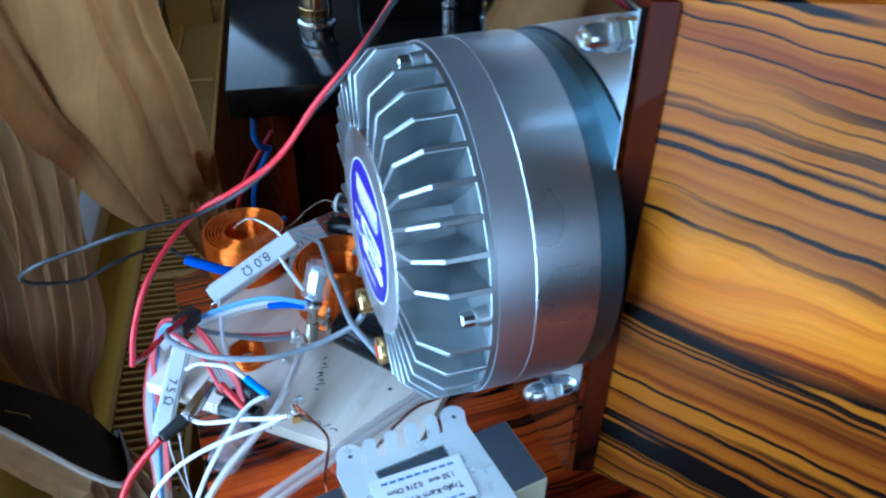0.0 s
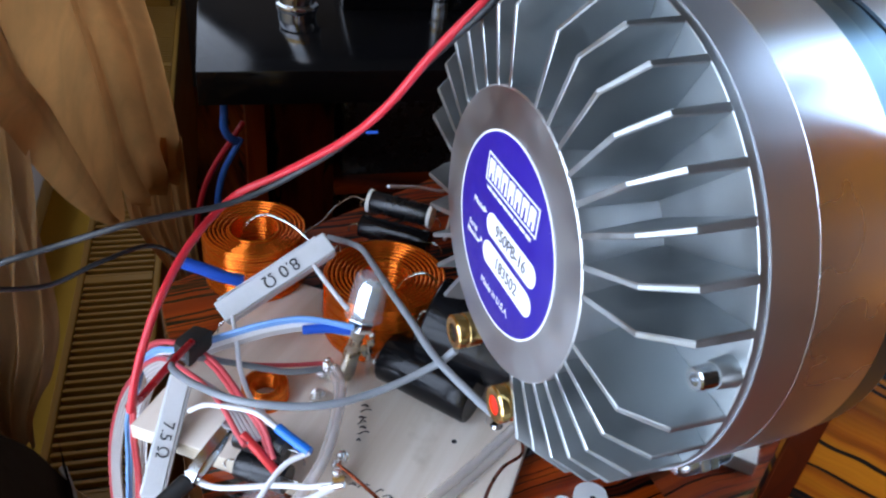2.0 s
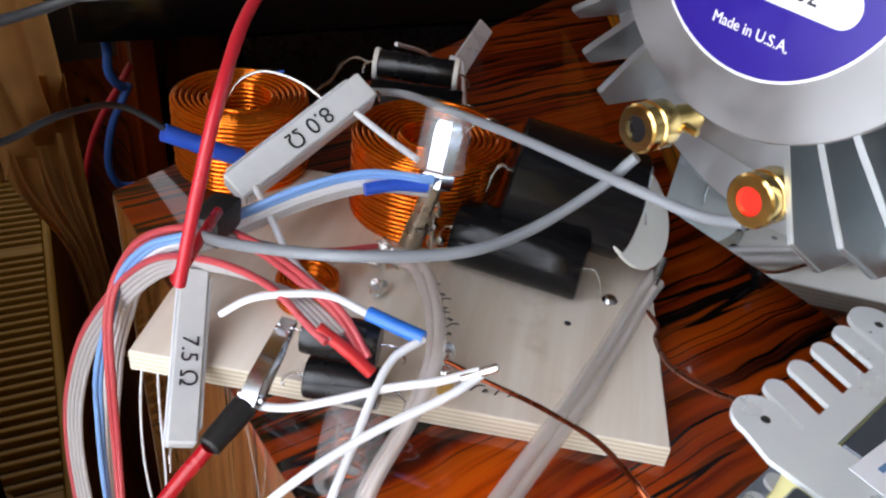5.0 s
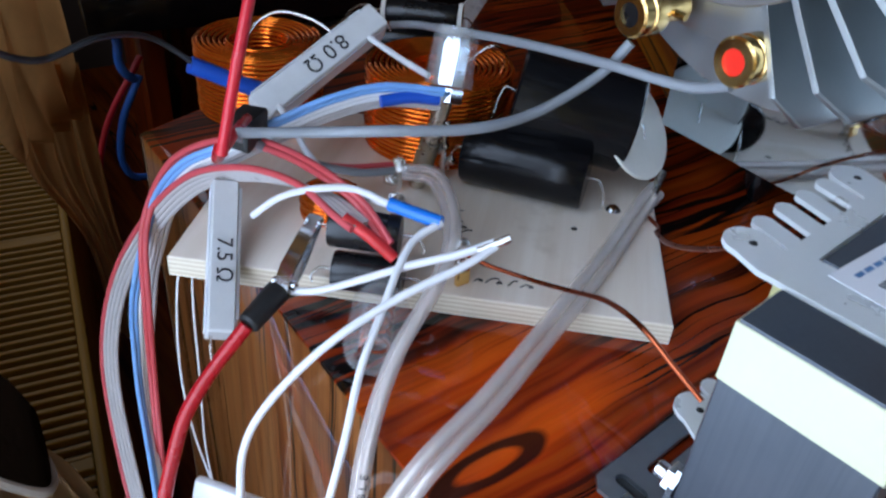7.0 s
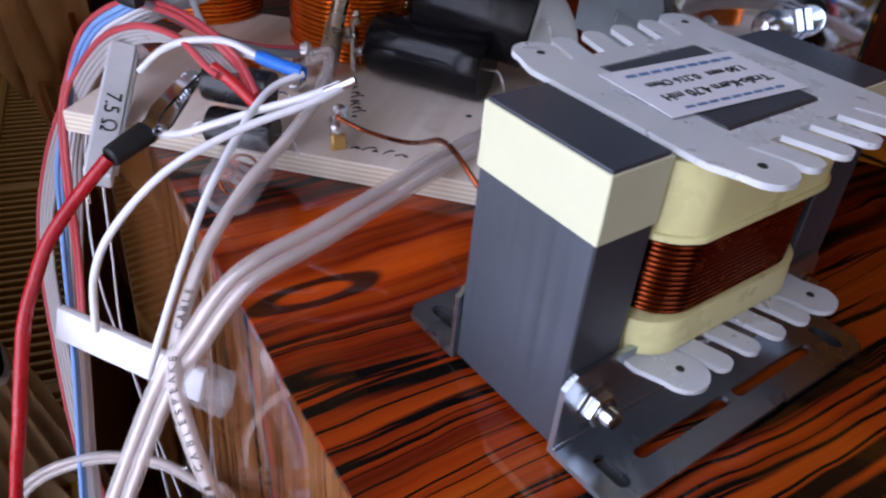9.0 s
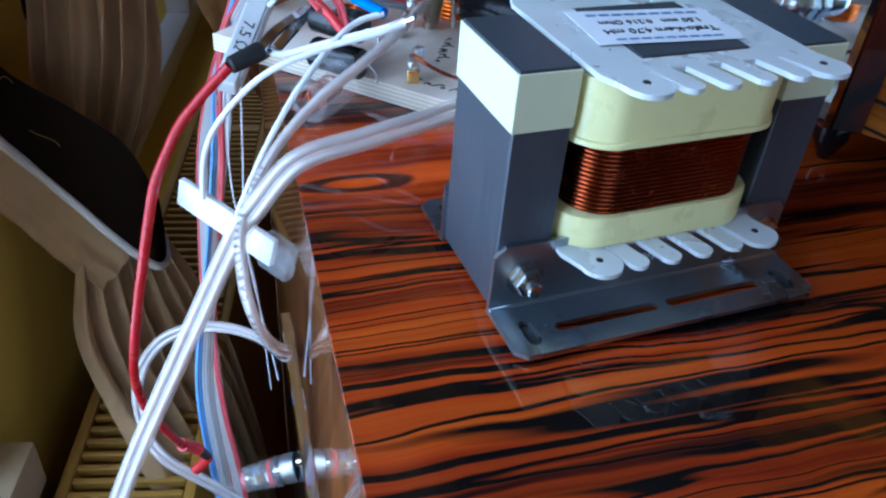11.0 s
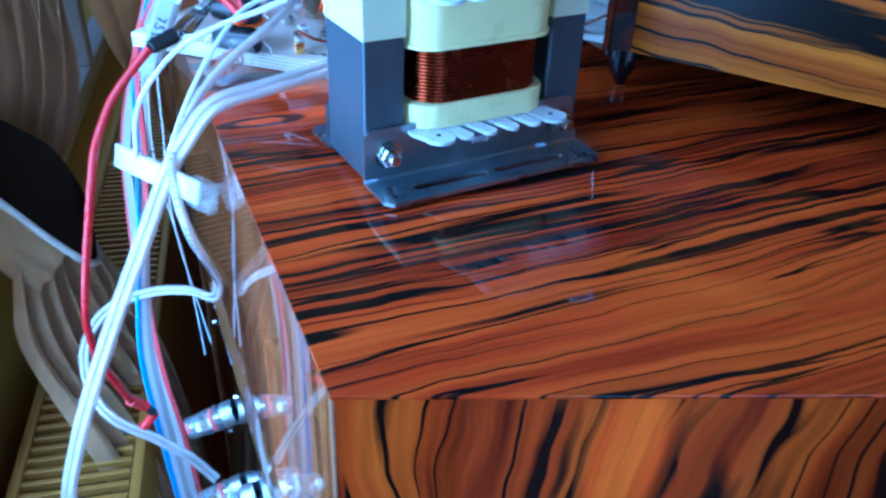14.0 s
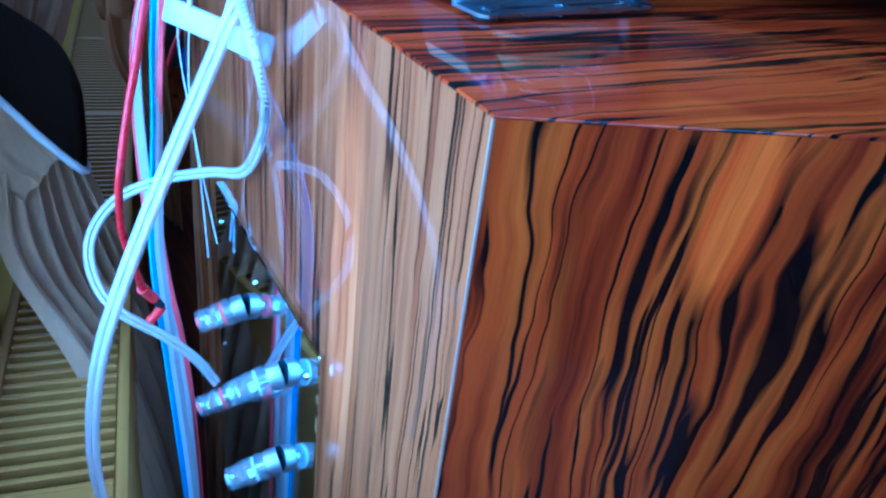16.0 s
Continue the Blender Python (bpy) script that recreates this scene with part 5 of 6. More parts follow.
wire("thin_wire", [(0.146, 0.440, 0.045), (0.150, 0.428, 0.064), (0.158, 0.420, 0.073), (0.168, 0.420, 0.064), (0.168, 0.426, 0.052)], 0.0010, SOLDER, "thin bare wire rising out of the wide coil")
wire("thin_wire", [(0.098, 0.494, 0.066), (0.115, 0.508, 0.064), (0.132, 0.528, 0.062), (0.150, 0.544, 0.058), (0.160, 0.545, 0.053)], 0.0008, SOLDER, "thin bare wire to the small capacitors")
wire("white_wire", [(0.180, 0.545, 0.062), (0.215, 0.565, 0.044), (0.250, 0.590, 0.020), (0.270, 0.604, 0.016)], 0.0014, WHITE_WIRE, "white wire lying towards the back edge", group="white wires")
wire("white_wire", [(0.268, 0.603, 0.018), (0.262, 0.580, 0.022), (0.240, 0.548, 0.022), (0.222, 0.520, 0.020)], 0.0014, WHITE_WIRE, "white wire bent down from the tie strip", group="white wires")
single("tie_strip", box(bmesh.new(), (0, -0.0075, -0.0012), (0.090, 0.0075, 0.0012), basis((0.263, 0.588, 0.0135), (0.098, 0.080, 0.008), (-0.5, 0.6, 0.62)), 0.0008, 1), WHITE_PLASTIC, "white plastic strip standing behind the driver", "strip")
wire("white_thread", [(-0.012, 0.424, 0.004), (-0.022, 0.426, -0.015), (-0.029, 0.423, -0.061), (-0.030, 0.417, -0.111), (-0.020, 0.417, -0.20), (-0.016, 0.41, -0.30)], 0.0006, WHITE_WIRE, "thin white thread hanging from the board", "thread")
wire("white_thread", [(-0.006, 0.424, 0.004), (-0.016, 0.424, -0.015), (-0.021, 0.420, -0.08), (-0.024, 0.414, -0.16), (-0.010, 0.40, -0.28)], 0.0006, WHITE_WIRE, "thin white thread hanging from the board", "thread")


def clear_cable(points, r, label, print_at=None):
    """Twin clear loudspeaker cable: two silver strands in a clear jacket."""
    top = thing("speaker_cable", label, "cable", points[0], "clear speaker cables")
    line = smooth(points, 24)
    fr = frames_along(line)
    for s in (-1, 1):
        part("strand", sweep(bmesh.new(), [p + u * s * r * 0.85 for p, t, u, v in fr], r * 0.5, 8, raw=True), STRAND, top, "silvery stranded conductor", sharp=75.0)
        part("jacket", sweep(bmesh.new(), [p + u * s * r * 0.85 for p, t, u, v in fr], r, 10, raw=True), CLEAR_JACKET, top, "milky clear jacket", sharp=75.0)
    if print_at:
        i, end = print_at
        text, run, k = "SPEAKER CABLE", 0.0, 0
        while i < end:
            p, t, u, v = fr[i]
            run += (fr[i][0] - fr[i - 1][0]).length
            if run >= 0.0031:
                run = 0.0
                face = Vector((-0.5, -0.8, 0.3))
                n = (face - t * face.dot(t)).normalized()
                s = 1 if u.dot(n) > 0 else -1
                m = basis(p + u * s * r * 0.85 + n * (r + 0.0002), -t, n.cross(-t))
                letter = text[(len(text) - 1 - k) % len(text)] if k < 2 * len(text) + 1 else ""
                if letter.strip():
                    lettering("letter", letter, 0.0040, m, INK, top)
                elif not letter:
                    part("printed_bar", box(bmesh.new(), (-0.0012, -0.0014, -0.0001), (0.0010, 0.0014, 0.0001), m), INK, top)
                k += 1
            i += 1
    return top


clear_cable([(0.206, 0.331, 0.0165), (0.185, 0.322, 0.0165), (0.148, 0.304, 0.0165), (0.110, 0.286, 0.019), (0.070, 0.270, 0.017), (0.035, 0.256, 0.016), (0.001, 0.246, 0.012), (-0.019, 0.245, -0.010), (-0.031, 0.248, -0.030), (-0.052, 0.243, -0.071), (-0.076, 0.232, -0.115), (-0.097, 0.228, -0.160), (-0.115, 0.229, -0.206), (-0.131, 0.236, -0.262), (-0.141, 0.250, -0.340), (-0.141, 0.262, -0.416), (-0.13, 0.28, -0.55), (-0.10, 0.30, -0.80), (-0.06, 0.32, -1.08)], 0.0031, "thick clear twin speaker cable falling behind the cabinet")
clear_cable([(0.092, 0.399, 0.024), (0.088, 0.373, 0.036), (0.077, 0.346, 0.042), (0.061, 0.319, 0.041), (0.041, 0.303, 0.033), (0.016, 0.290, 0.020), (-0.008, 0.270, 0.004), (-0.026, 0.246, -0.018), (-0.028, 0.222, -0.034), (-0.024, 0.216, -0.056), (-0.016, 0.230, -0.085), (-0.008, 0.270, -0.126), (-0.010, 0.308, -0.165), (-0.026, 0.350, -0.183), (-0.055, 0.388, -0.204), (-0.088, 0.408, -0.226), (-0.110, 0.412, -0.254), (-0.118, 0.402, -0.278), (-0.114, 0.382, -0.300), (-0.100, 0.363, -0.314), (-0.070, 0.352, -0.337), (-0.045, 0.346, -0.365), (-0.028, 0.344, -0.396)], 0.0026, "clear twin speaker cable with printed marks looping to a terminal", (150, 262))
wire("solder_tip", [(0.198, 0.327, 0.018), (0.207, 0.332, 0.0195), (0.215, 0.336, 0.022)], 0.0026, SOLDER, "tinned end of the clear cable on the board", "wire end")

tag = thing("cable_tag", "white plastic tag clamped round the cable bundle", "tag", (-0.03, 0.29, -0.05))
tm = basis((-0.0545, 0.3190, -0.0455), (0.046, -0.052, -0.012), (0, 0.2, 1))
part("strip", box(bmesh.new(), (-0.004, -0.0085, -0.0022), (0.066, 0.0085, 0.0022), tm, 0.0014), WHITE_PLASTIC, tag)
part("buckle", box(bmesh.new(), (0.058, -0.0105, -0.0045), (0.078, 0.0105, 0.0035), tm, 0.0016), CLEAR_CAP, tag, "clear square buckle")

# flat pink and grey cable, and flat blue and white cable
ribbon("flat_cable", [(0.036, 0.328, 0.041), (0.034, 0.345, 0.050), (0.027, 0.360, 0.058), (0.018, 0.391, 0.059), (0.005, 0.417, 0.055), (-0.010, 0.446, 0.034), (-0.020, 0.464, 0.004), (-0.028, 0.462, -0.018), (-0.033, 0.458, -0.058), (-0.036, 0.462, -0.110), (-0.046, 0.44, -0.17), (-0.056, 0.42, -0.24), (-0.055, 0.40, -0.307), (-0.045, 0.38, -0.42), (-0.04, 0.37, -0.7)], [(0.0016, PINK_WIRE), (0.0015, PINK_WIRE)], 0.0026, "flat pink twin cable arching over the board edge", (0.55, -0.6, 0.3), "flat cables")
ribbon("flat_cable", [(0.028, 0.338, 0.047), (0.020, 0.366, 0.052), (0.006, 0.400, 0.046), (-0.006, 0.438, 0.024), (-0.021, 0.470, -0.014), (-0.037, 0.500, -0.068), (-0.050, 0.505, -0.122), (-0.056, 0.49, -0.180), (-0.060, 0.45, -0.25), (-0.058, 0.41, -0.33), (-0.05, 0.38, -0.45), (-0.05, 0.36, -0.7)], [(0.0016, PINK_WIRE)] + [(0.0014, WARM_GREY_WIRE)] * 4, 0.0023, "flat pink and grey cable looping down behind the cabinet", (0.55, -0.6, -0.2), "flat cables")
BW = [(0.0015, PALE_BLUE_WIRE), (0.0014, PALE_BLUE_WIRE), (0.0014, WHITE_WIRE), (0.0014, WHITE_WIRE), (0.0014, WARM_GREY_WIRE), (0.0014, WARM_GREY_WIRE)]
ribbon("flat_cable", [(0.099, 0.384, 0.069), (0.075, 0.396, 0.071), (0.052, 0.403, 0.067), (0.029, 0.410, 0.058), (0.006, 0.417, 0.048), (-0.006, 0.440, 0.030), (-0.0144, 0.462, 0.002), (-0.0215, 0.469, -0.024), (-0.0295, 0.4716, -0.053), (-0.034, 0.478, -0.092), (-0.041, 0.466, -0.130), (-0.050, 0.43, -0.172), (-0.060, 0.395, -0.215), (-0.066, 0.378, -0.272), (-0.062, 0.370, -0.377), (-0.055, 0.36, -0.55), (-0.05, 0.36, -0.8)], BW, 0.0024, "flat blue and white cable running down behind the cabinet", (0.45, 0.1, -0.75), "flat cables")
wire("blue_sleeve", [(0.070, 0.392, 0.0705), (0.084, 0.3885, 0.071), (0.097, 0.3845, 0.069)], 0.0027, BLUE_SLEEVE, "dark blue heat shrink sleeve on the flat cable", "sleeve")
wire("red_sleeve", [(0.0235, 0.3435, 0.0495), (0.030, 0.334, 0.044), (0.0365, 0.3245, 0.0365)], 0.0026, RED_SLEEVE, "red heat shrink sleeve on the pink cable", "sleeve")
wire("pink_wire", [(0.004, 0.401, 0.066), (0.030, 0.404, 0.045), (0.060, 0.406, 0.032), (0.086, 0.405, 0.027)], 0.0014, PINK_WIRE, "thin pink wire across the board to a solder joint")
tape = thing("black_tape", "lump of black insulating tape round the cable joint", "tape", (0.009, 0.404, 0.058))
bm = bmesh.new()
box(bm, (-0.010, -0.0065, -0.0065), (0.010, 0.0065, 0.0065), Matrix.Translation((0.009, 0.403, 0.066)) @ Matrix.Rotation(radians(40), 4, "Z"), 0.003)
for v in bm.verts:
    v.co += Vector((1, 1, 1)) * 0.002 * noise.noise(v.co * 170)
part("wrap", bm, BLACK_RUBBER, tape)
wire("red_cable", [CLIP_END, (-0.0403, 0.333, 0.0044), (-0.0531, 0.3305, -0.0102), (-0.0614, 0.3253, -0.0234), (-0.0690, 0.3188, -0.0375), (-0.0754, 0.3125, -0.0583), (-0.0814, 0.308, -0.0821), (-0.0876, 0.307, -0.1068), (-0.0950, 0.305, -0.1414), (-0.0990, 0.308, -0.1690), (-0.0985, 0.320, -0.2085), (-0.0916, 0.3318, -0.2444), (-0.0845, 0.348, -0.282)], 0.0029, DARK_RED_WIRE, "thick dark red silicone cable from the crocodile clip", "cable")
wire("red_sleeve", [(-0.0848, 0.3475, -0.281), (-0.079, 0.3545, -0.2925), (-0.0745, 0.3562, -0.2990)], 0.0046, RED_SLEEVE, "red sleeve at the end of the red cable", "sleeve")
wire("black_sleeve", [(-0.0745, 0.3562, -0.2990), (-0.0715, 0.3560, -0.3040), (-0.0690, 0.3558, -0.3085)], 0.0036, BLACK_RUBBER, "short black collar between red sleeves", "sleeve")
wire("red_sleeve", [(-0.0690, 0.3558, -0.3085), (-0.074, 0.3560, -0.3155), (-0.080, 0.3562, -0.3215)], 0.0042, RED_SLEEVE, "red sleeve where the cable meets the clear lead", "sleeve")


# ==== curtain and its tie ====
def drape(name, rows, folds, depth, mat, label, tightness):
    """A hanging cloth: rows are (left, right) ends from top to bottom, folds run along it."""
    bm = bmesh.new()
    nu, sub = 160, 8
    rails = [smooth([Vector(r[k]) for r in rows], sub) for k in (0, 1)]
    amp = np.interp(np.linspace(0, 1, len(rails[0])), np.linspace(0, 1, len(tightness)), tightness)
    grid = []
    for j, (a, b) in enumerate(zip(*rails)):
        side = Vector((b - a).cross(AXIS)).normalized()
        line = []
        for i in range(nu + 1):
            u = i / nu
            ph = u * folds * 2 * math.pi + 1.3 * noise.noise(Vector((u * 4, j * 0.02, 1.7)))
            w = math.sin(ph) + 0.25 * math.sin(2.3 * ph + j * 0.06) + 0.35 * noise.noise(Vector((u * 6, j * 0.08, 0.3)))
            line.append(bm.verts.new(a.lerp(b, u) + side * w * depth * amp[j] + AXIS * 0.006 * noise.noise(Vector((u * 6, j * 0.2, 4)))))
        grid.append(line)
    for g, h in zip(grid, grid[1:]):
        for i in range(nu):
            bm.faces.new((g[i], g[i + 1], h[i + 1], h[i]))
    bmesh.ops.solidify(bm, geom=bm.faces[:], thickness=0.0012)
    return part(name, bm, mat, CURTAIN_THING, label, sharp=80)


CURTAIN_THING = thing("curtain", "golden beige curtain swept aside and gathered into a dark tie", "curtain", (-0.08, 0.70, 1.40))
drape("front_panel", [((-0.19, 0.40, 1.40), (-0.075, 0.80, 1.40)), ((-0.150, 0.42, 0.60), (-0.055, 0.83, 0.55)), ((-0.095, 0.556, 0.200), (-0.038, 0.900, 0.158)), ((-0.076, 0.681, 0.068), (-0.028, 0.958, 0.042)), ((-0.057, 0.788, -0.057), (-0.019, 1.013, -0.097)), ((-0.036, 0.92, -0.175), (-0.016, 1.028, -0.215)), ((-0.022, 1.00, -0.240), (-0.016, 1.030, -0.253))], 1.5, 0.020, CURTAIN, "golden curtain panel swept sideways to a pointed hem", [1, 1, 0.8, 0.7, 0.6, 0.45, 0.2])
drape("back_fold", [((-0.075, 0.80, 1.40), (0.030, 0.98, 1.40)), ((-0.060, 0.87, 0.40), (0.024, 1.00, 0.40)), ((-0.045, 0.95, 0.12), (0.036, 1.022, 0.108)), ((-0.030, 1.00, -0.002), (0.055, 1.096, -0.012)), ((-0.018, 1.045, -0.15), (0.073, 1.160, -0.160)), ((0.004, 1.08, -0.245), (0.078, 1.188, -0.253)), ((0.010, 1.08, -0.262), (0.070, 1.150, -0.272))], 2.2, 0.014, CURTAIN, "shaded curtain fold behind the swept panel", [1, 1, 1, 1, 0.9, 0.7])
drape("hanging_fold", [((0.000, 1.15, -0.20), (0.085, 1.180, -0.20)), ((0.000, 1.17, -0.34), (0.092, 1.175, -0.38)), ((0.050, 1.17, -0.47), (0.100, 1.170, -0.52)), ((0.066, 1.17, -0.66), (0.104, 1.170, -0.70))], 3.2, 0.014, CURTAIN, "narrow curtain folds hanging in front of the radiator", [1, 1, 0.8, 0.5])
# the gather takes the paler cloth, which puts window light into its colour
drape("gathered_fold", [((-0.270, 0.60, 1.40), (-0.150, 0.68, 1.40)), ((-0.250, 0.62, 0.50), (-0.130, 0.66, 0.45)), ((-0.200, 0.655, 0.150), (-0.085, 0.760, 0.120)), ((-0.187, 0.665, 0.050), (-0.082, 0.730, 0.030)), ((-0.185, 0.672, -0.014), (-0.082, 0.675, -0.050)), ((-0.190, 0.678, -0.080), (-0.081, 0.645, -0.100)), ((-0.198, 0.680, -0.137), (-0.098, 0.650, -0.160)), ((-0.185, 0.672, -0.190), (-0.121, 0.656, -0.210)), ((-0.165, 0.665, -0.240), (-0.128, 0.660, -0.255))], 5.5, 0.019, CURTAIN_GREY, "beige curtain cloth gathered downwards into its tie, coloured paler as if lit", [1, 1, 1, 1, 1, 1, 0.8, 0.6])
drape("tail", [((-0.165, 0.605, -0.225), (-0.105, 0.605, -0.245)), ((-0.183, 0.563, -0.300), (-0.085, 0.64, -0.345)), ((-0.180, 0.530, -0.360), (-0.060, 0.645, -0.44)), ((-0.125, 0.45, -0.470), (-0.045, 0.64, -0.52)), ((-0.075, 0.42, -0.75), (-0.020, 0.64, -0.75)), ((-0.075, 0.42, -1.08), (-0.020, 0.64, -1.08))], 7, 0.013, CURTAIN_GREY, "grey-beige lower part of the curtain falling behind the speaker", [0.5, 0.8, 1, 1, 1, 1])
drape("hem", [((-0.256, 0.475, 0.000), (-0.258, 0.480, -0.020)), ((-0.232, 0.520, -0.052), (-0.248, 0.528, -0.105)), ((-0.214, 0.560, -0.112), (-0.238, 0.566, -0.180)), ((-0.191, 0.580, -0.160), (-0.223, 0.588, -0.229)), ((-0.165, 0.576, -0.195), (-0.204, 0.584, -0.258)), ((-0.140, 0.575, -0.228), (-0.186, 0.578, -0.280)), ((-0.118, 0.572, -0.255), (-0.160, 0.572, -0.300))], 1.0, 0.005, CURTAIN_GREY, "grey-beige lining turned out under the tie", [0.4, 1, 1, 1])


def strap():
    top = thing("curtain_tie", "dark brown patterned curtain tie with pale piping", "curtain tie", (-0.3, 0.3, -0.05))
    upper = smooth([(-0.262, 0.44, 0.062), (-0.226, 0.475, 0.020), (-0.207, 0.520, -0.014), (-0.196, 0.548, -0.052), (-0.184, 0.563, -0.080), (-0.146, 0.552, -0.104), (-0.112, 0.542, -0.132), (-0.097, 0.545, -0.175), (-0.096, 0.575, -0.215), (-0.105, 0.640, -0.225)], 8)
    lower = smooth([(-0.270, 0.445, 0.022), (-0.240, 0.485, -0.030), (-0.224, 0.530, -0.072), (-0.209, 0.552, -0.122), (-0.191, 0.565, -0.160), (-0.163, 0.557, -0.193), (-0.135, 0.549, -0.228), (-0.106, 0.548, -0.262), (-0.098, 0.578, -0.272), (-0.108, 0.640, -0.275)], 8)
    bm = bmesh.new()
    rows = [[bm.verts.new(a.lerp(b, k / 6) + Vector((0.001, -0.003, 0)) * math.sin(math.pi * k / 6)) for k in range(7)] for a, b in zip(upper, lower)]
    for g, h in zip(rows, rows[1:]):
        for i in range(6):
            bm.faces.new((g[i], g[i + 1], h[i + 1], h[i]))
    bmesh.ops.solidify(bm, geom=bm.faces[:], thickness=0.003)
    part("band", bm, STRAP, top, sharp=80)
    part("piping", sweep(bmesh.new(), lower, 0.0042, 8, raw=True), STRAP_EDGE, top, "pale cloth piping")
    for k, (i, size, turns) in enumerate(((9, 0.020, 0.42), (14, 0.018, 0.36), (22, 0.022, 0.45), (28, 0.018, 0.38), (35, 0.018, 0.34))):
        ex, ey = (upper[i + 1] - upper[i]).normalized(), (lower[i] - upper[i]).normalized()
        out = ex.cross(ey).normalized()
        out = out if out.y < 0 else -out
        p = upper[i].lerp(lower[i], 0.42 + 0.12 * (-1) ** k) + out * 0.0042
        pts = [p + (ex * math.cos(a + k) + ey * 0.8 * math.sin(a + k)) * size * (0.6 + 0.4 * a / (6.28 * turns)) + ey * 0.004 * math.sin(2 * a) for a in (turns * 6.28 * q / 16 for q in range(17))]
        part("scroll_thread", sweep(bmesh.new(), pts, 0.0004, 5, 3), GOLD_THREAD, top, "thin gold scroll embroidery")
    i = 18
    ex, ey = (upper[i + 1] - upper[i]).normalized(), (lower[i] - upper[i]).normalized()
    m = basis(upper[i].lerp(lower[i], 0.5), ex, ey)
    leaf = [(0.0085 * math.cos(a), 0.0155 * math.sin(a) + 0.002 * math.sin(3 * a)) for a in (2 * math.pi * q / 24 for q in range(24))]
    part("leaf_motif", prism(bmesh.new(), leaf, -0.0050, 0.0050, m), GOLD_THREAD, top, "dull gold leaf motif")


strap()
single("window_board", box(bmesh.new(), (-0.45, -0.036, -0.447), (0.49, -0.0005, -0.392), W, 0.004), BLOCK_WOOD, "pale wooden window board on the ochre wall", "shelf")


def bag():
    bm = bmesh.new()
    bmesh.ops.create_icosphere(bm, subdivisions=5, radius=1.0)
    for v in bm.verts:
        c = v.co.copy()
        k = 1 + 0.22 * noise.noise(c * 1.7) + 0.12 * noise.noise(c * 4.1) + 0.05 * abs(noise.noise(c * 9.0))
        v.co = Vector((c.x * 0.026, c.y * 0.070, max(c.z, -0.8) * 0.075)) * k
    bmesh.ops.translate(bm, verts=bm.verts, vec=(-0.243, 0.235, -0.322))
    single("plastic_bag", bm, BAG, "crumpled white plastic bag on the window board", "bag", sharp=30)


bag()


# ==== amplifier and rack at the back ====
AM = basis((0.135, 1.303, 0), (WALL_WAY.y, -WALL_WAY.x, 0), WALL_WAY)      # square to the window wall


def amplifier():
    top = thing("tube_amplifier", "glossy black tube amplifier with chrome tube covers", "amplifier", AM @ Vector((0.5, 0.25, -0.2222)))
    part("chassis", box(bmesh.new(), (0, 0, -0.222), (1.02, 0.50, -0.161), AM, 0.002), BLACK_GLOSS, top)
    part("transformer_cover", box(bmesh.new(), (0.28, 0.30, -0.1608), (0.96, 0.49, 0.06), AM, 0.004), BLACK_GLOSS, top, "black lacquered transformer cover")
    for x, y, r in ((0.360, 1.515, 0.036), (0.720, 1.415, 0.026), (0.664, 1.530, 0.022)):
        base = Matrix.Translation((x, y, -0.1607))
        tube = part("tube_cover", lathe(bmesh.new(), [(0, 0), (r, 0), (r, 0.018), (r * 1.10, 0.021), (r * 1.14, 0.026), (r * 1.10, 0.031), (r * 0.94, 0.034), (r * 0.94, 0.075), (r * 0.90, 0.080), (r * 0.90, 0.16), (r * 0.8, 0.165), (0, 0.165)], base, 40), CHROME, top, "chrome tube cover")
        part("band", lathe(bmesh.new(), [(r * 0.945, 0.046), (r * 0.97, 0.047), (r * 0.97, 0.062), (r * 0.945, 0.063), (r * 0.945, 0.046)], base, 40), GOLD, tube, "gold band")
    return top


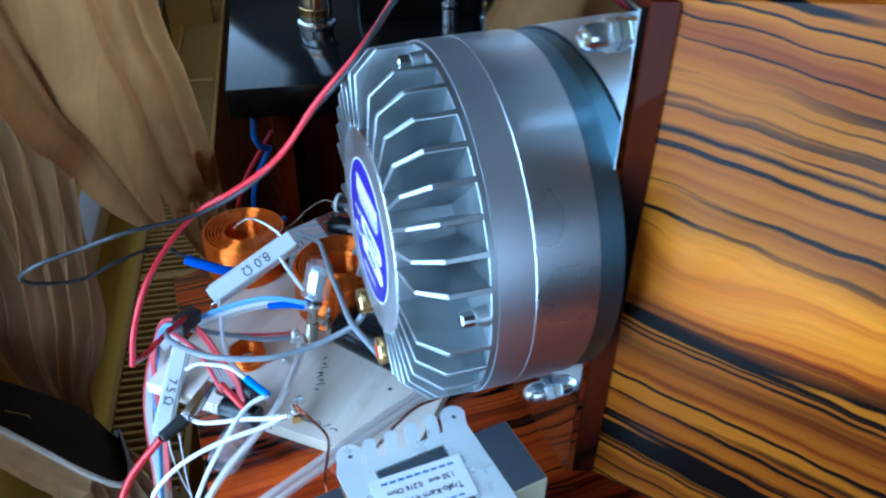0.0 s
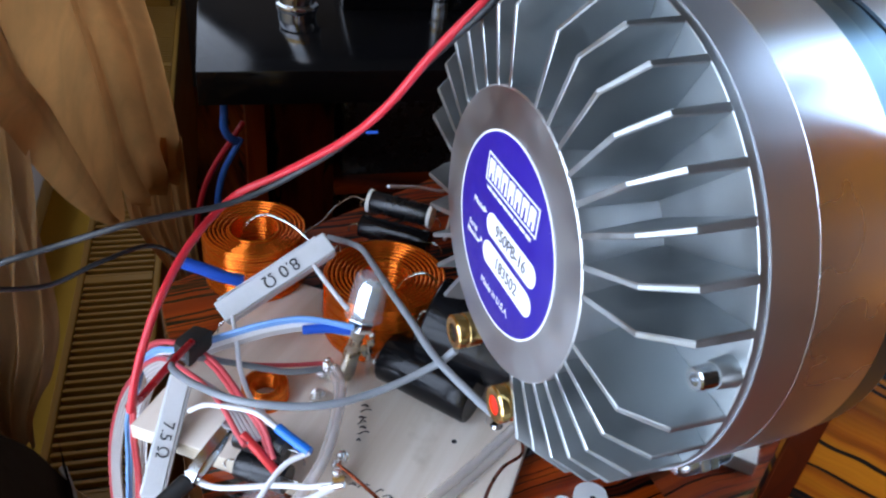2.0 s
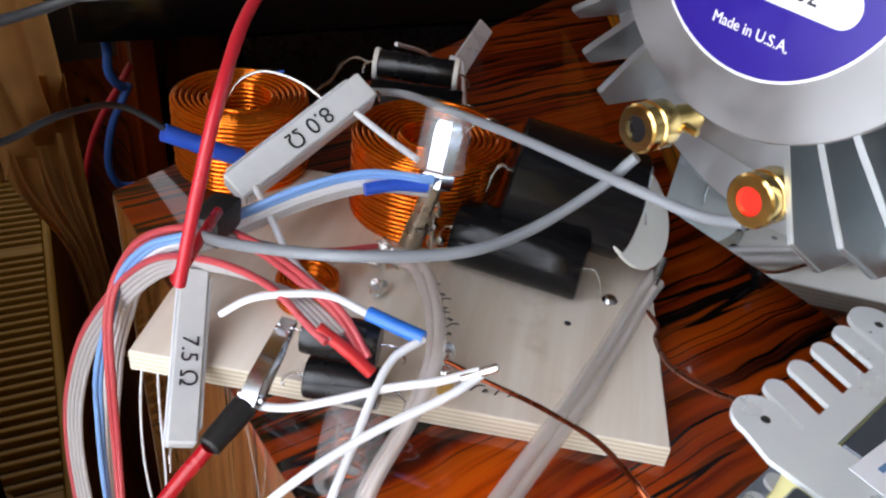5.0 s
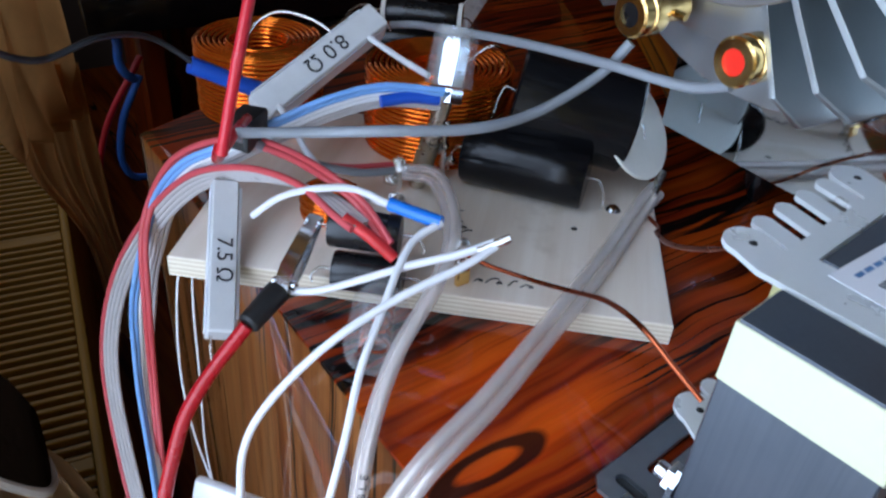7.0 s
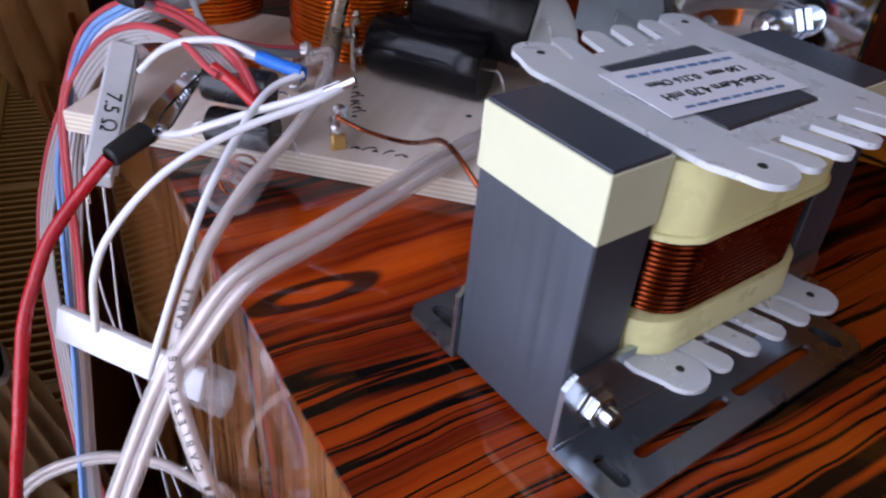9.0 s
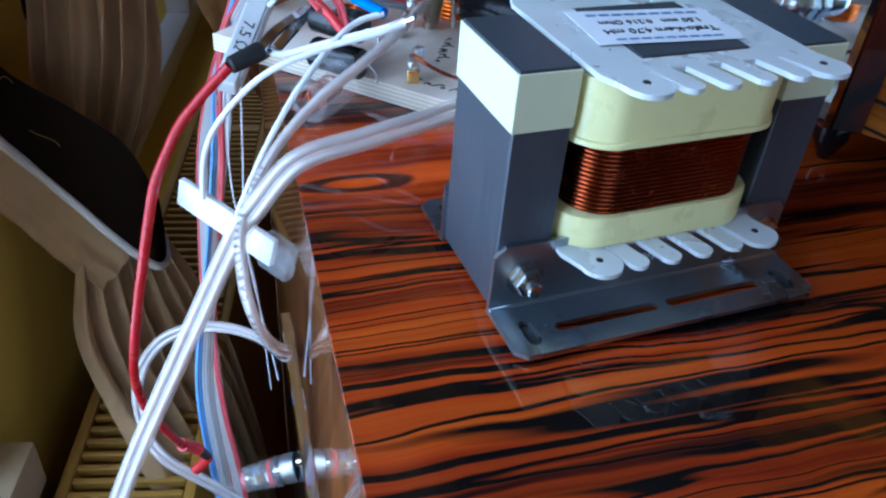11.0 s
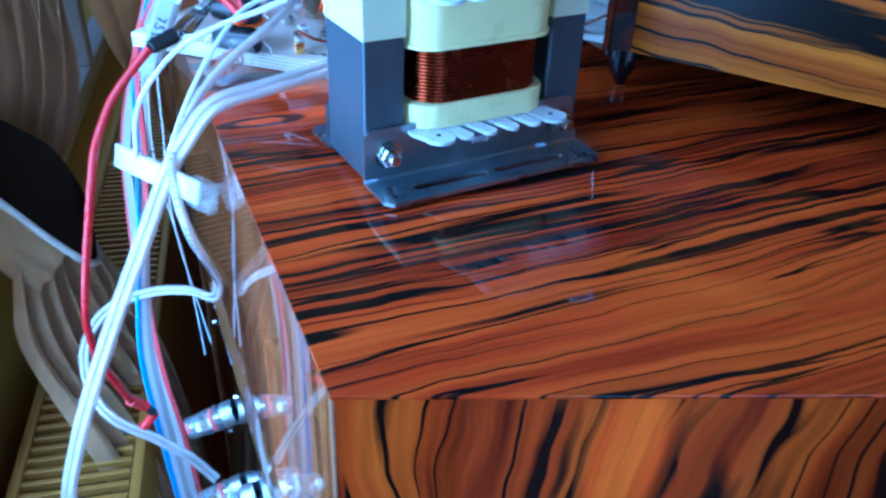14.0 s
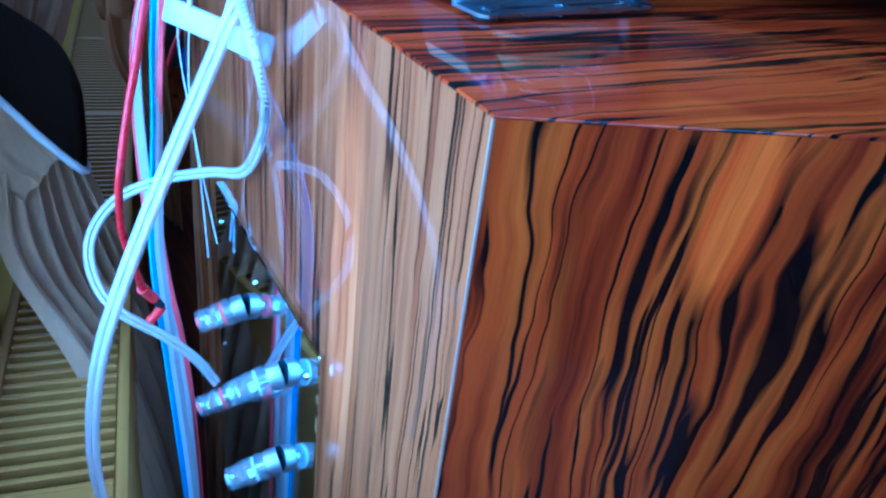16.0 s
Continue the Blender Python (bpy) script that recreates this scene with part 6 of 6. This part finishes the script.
amplifier()
rack = thing("hifi_rack", "reddish brown wooden rack under the amplifier", "rack", AM @ Vector((0.5, 0.25, FLOOR)))
for name, lo, hi, mat in (("side_panel", (0.075, 0.06, FLOOR), (0.110, 0.42, -0.2225), RED_WOOD), ("front_panel", (0.1105, 0.10, FLOOR), (0.24, 0.12, -0.2225), DARK_WOOD), ("shelf", (0.2405, 0.08, -0.46), (0.95, 0.42, -0.44), RED_WOOD), ("side_panel", (0.9505, 0.06, FLOOR), (0.975, 0.42, -0.2225), RED_WOOD), ("back_panel", (0.1105, 0.421, FLOOR), (0.95, 0.43, -0.2225), BLACK_PLASTIC)):
    part(name, box(bmesh.new(), lo, hi, AM, 0.0 if name == "back_panel" else 0.002), mat, rack)
deck = thing("hifi_component", "black hi-fi component with small blue lights on the rack shelf", "amplifier", AM @ Vector((0.5, 0.25, -0.4398)))
part("case", box(bmesh.new(), (0.26, 0.12, -0.4395), (0.90, 0.40, -0.275), AM, 0.003), BLACK_PLASTIC, deck)
for x in (0.275, 0.305):
    part("display_bar", box(bmesh.new(), (x, 0.1185, -0.345), (x + 0.024, 0.1199, -0.340), AM), BLUE_LIGHT, deck, "small blue light")
wire("blue_wire", [(0.185, 1.36, -0.225), (0.181, 1.335, -0.252), (0.178, 1.33, -0.278), (0.186, 1.33, -0.300), (0.205, 1.34, -0.318)], 0.0072, BLUE_WIRE, "bright blue wire bent over beside the rack", group="hanging wires")
wire("blue_wire", [(0.208, 1.34, -0.310), (0.190, 1.33, -0.333), (0.172, 1.33, -0.368), (0.160, 1.33, -0.410), (0.157, 1.33, -0.446), (0.168, 1.33, -0.478), (0.196, 1.34, -0.492), (0.23, 1.36, -0.50)], 0.0062, BLUE_WIRE, "bright blue wire looping beside the rack", group="hanging wires")
wire("red_wire", [(0.215, 1.345, -0.280), (0.188, 1.335, -0.312), (0.158, 1.33, -0.352), (0.136, 1.33, -0.396), (0.120, 1.33, -0.450), (0.112, 1.34, -0.52)], 0.0052, RED_WIRE, "red wire hanging beside the rack", group="hanging wires")
single("back_cabinet", box(bmesh.new(), (1.2, 1.9, FLOOR), (2.4, 2.4, 0.5), None, 0.004), DARK_WOOD, "dark wooden cupboard at the back of the room", "cupboard")
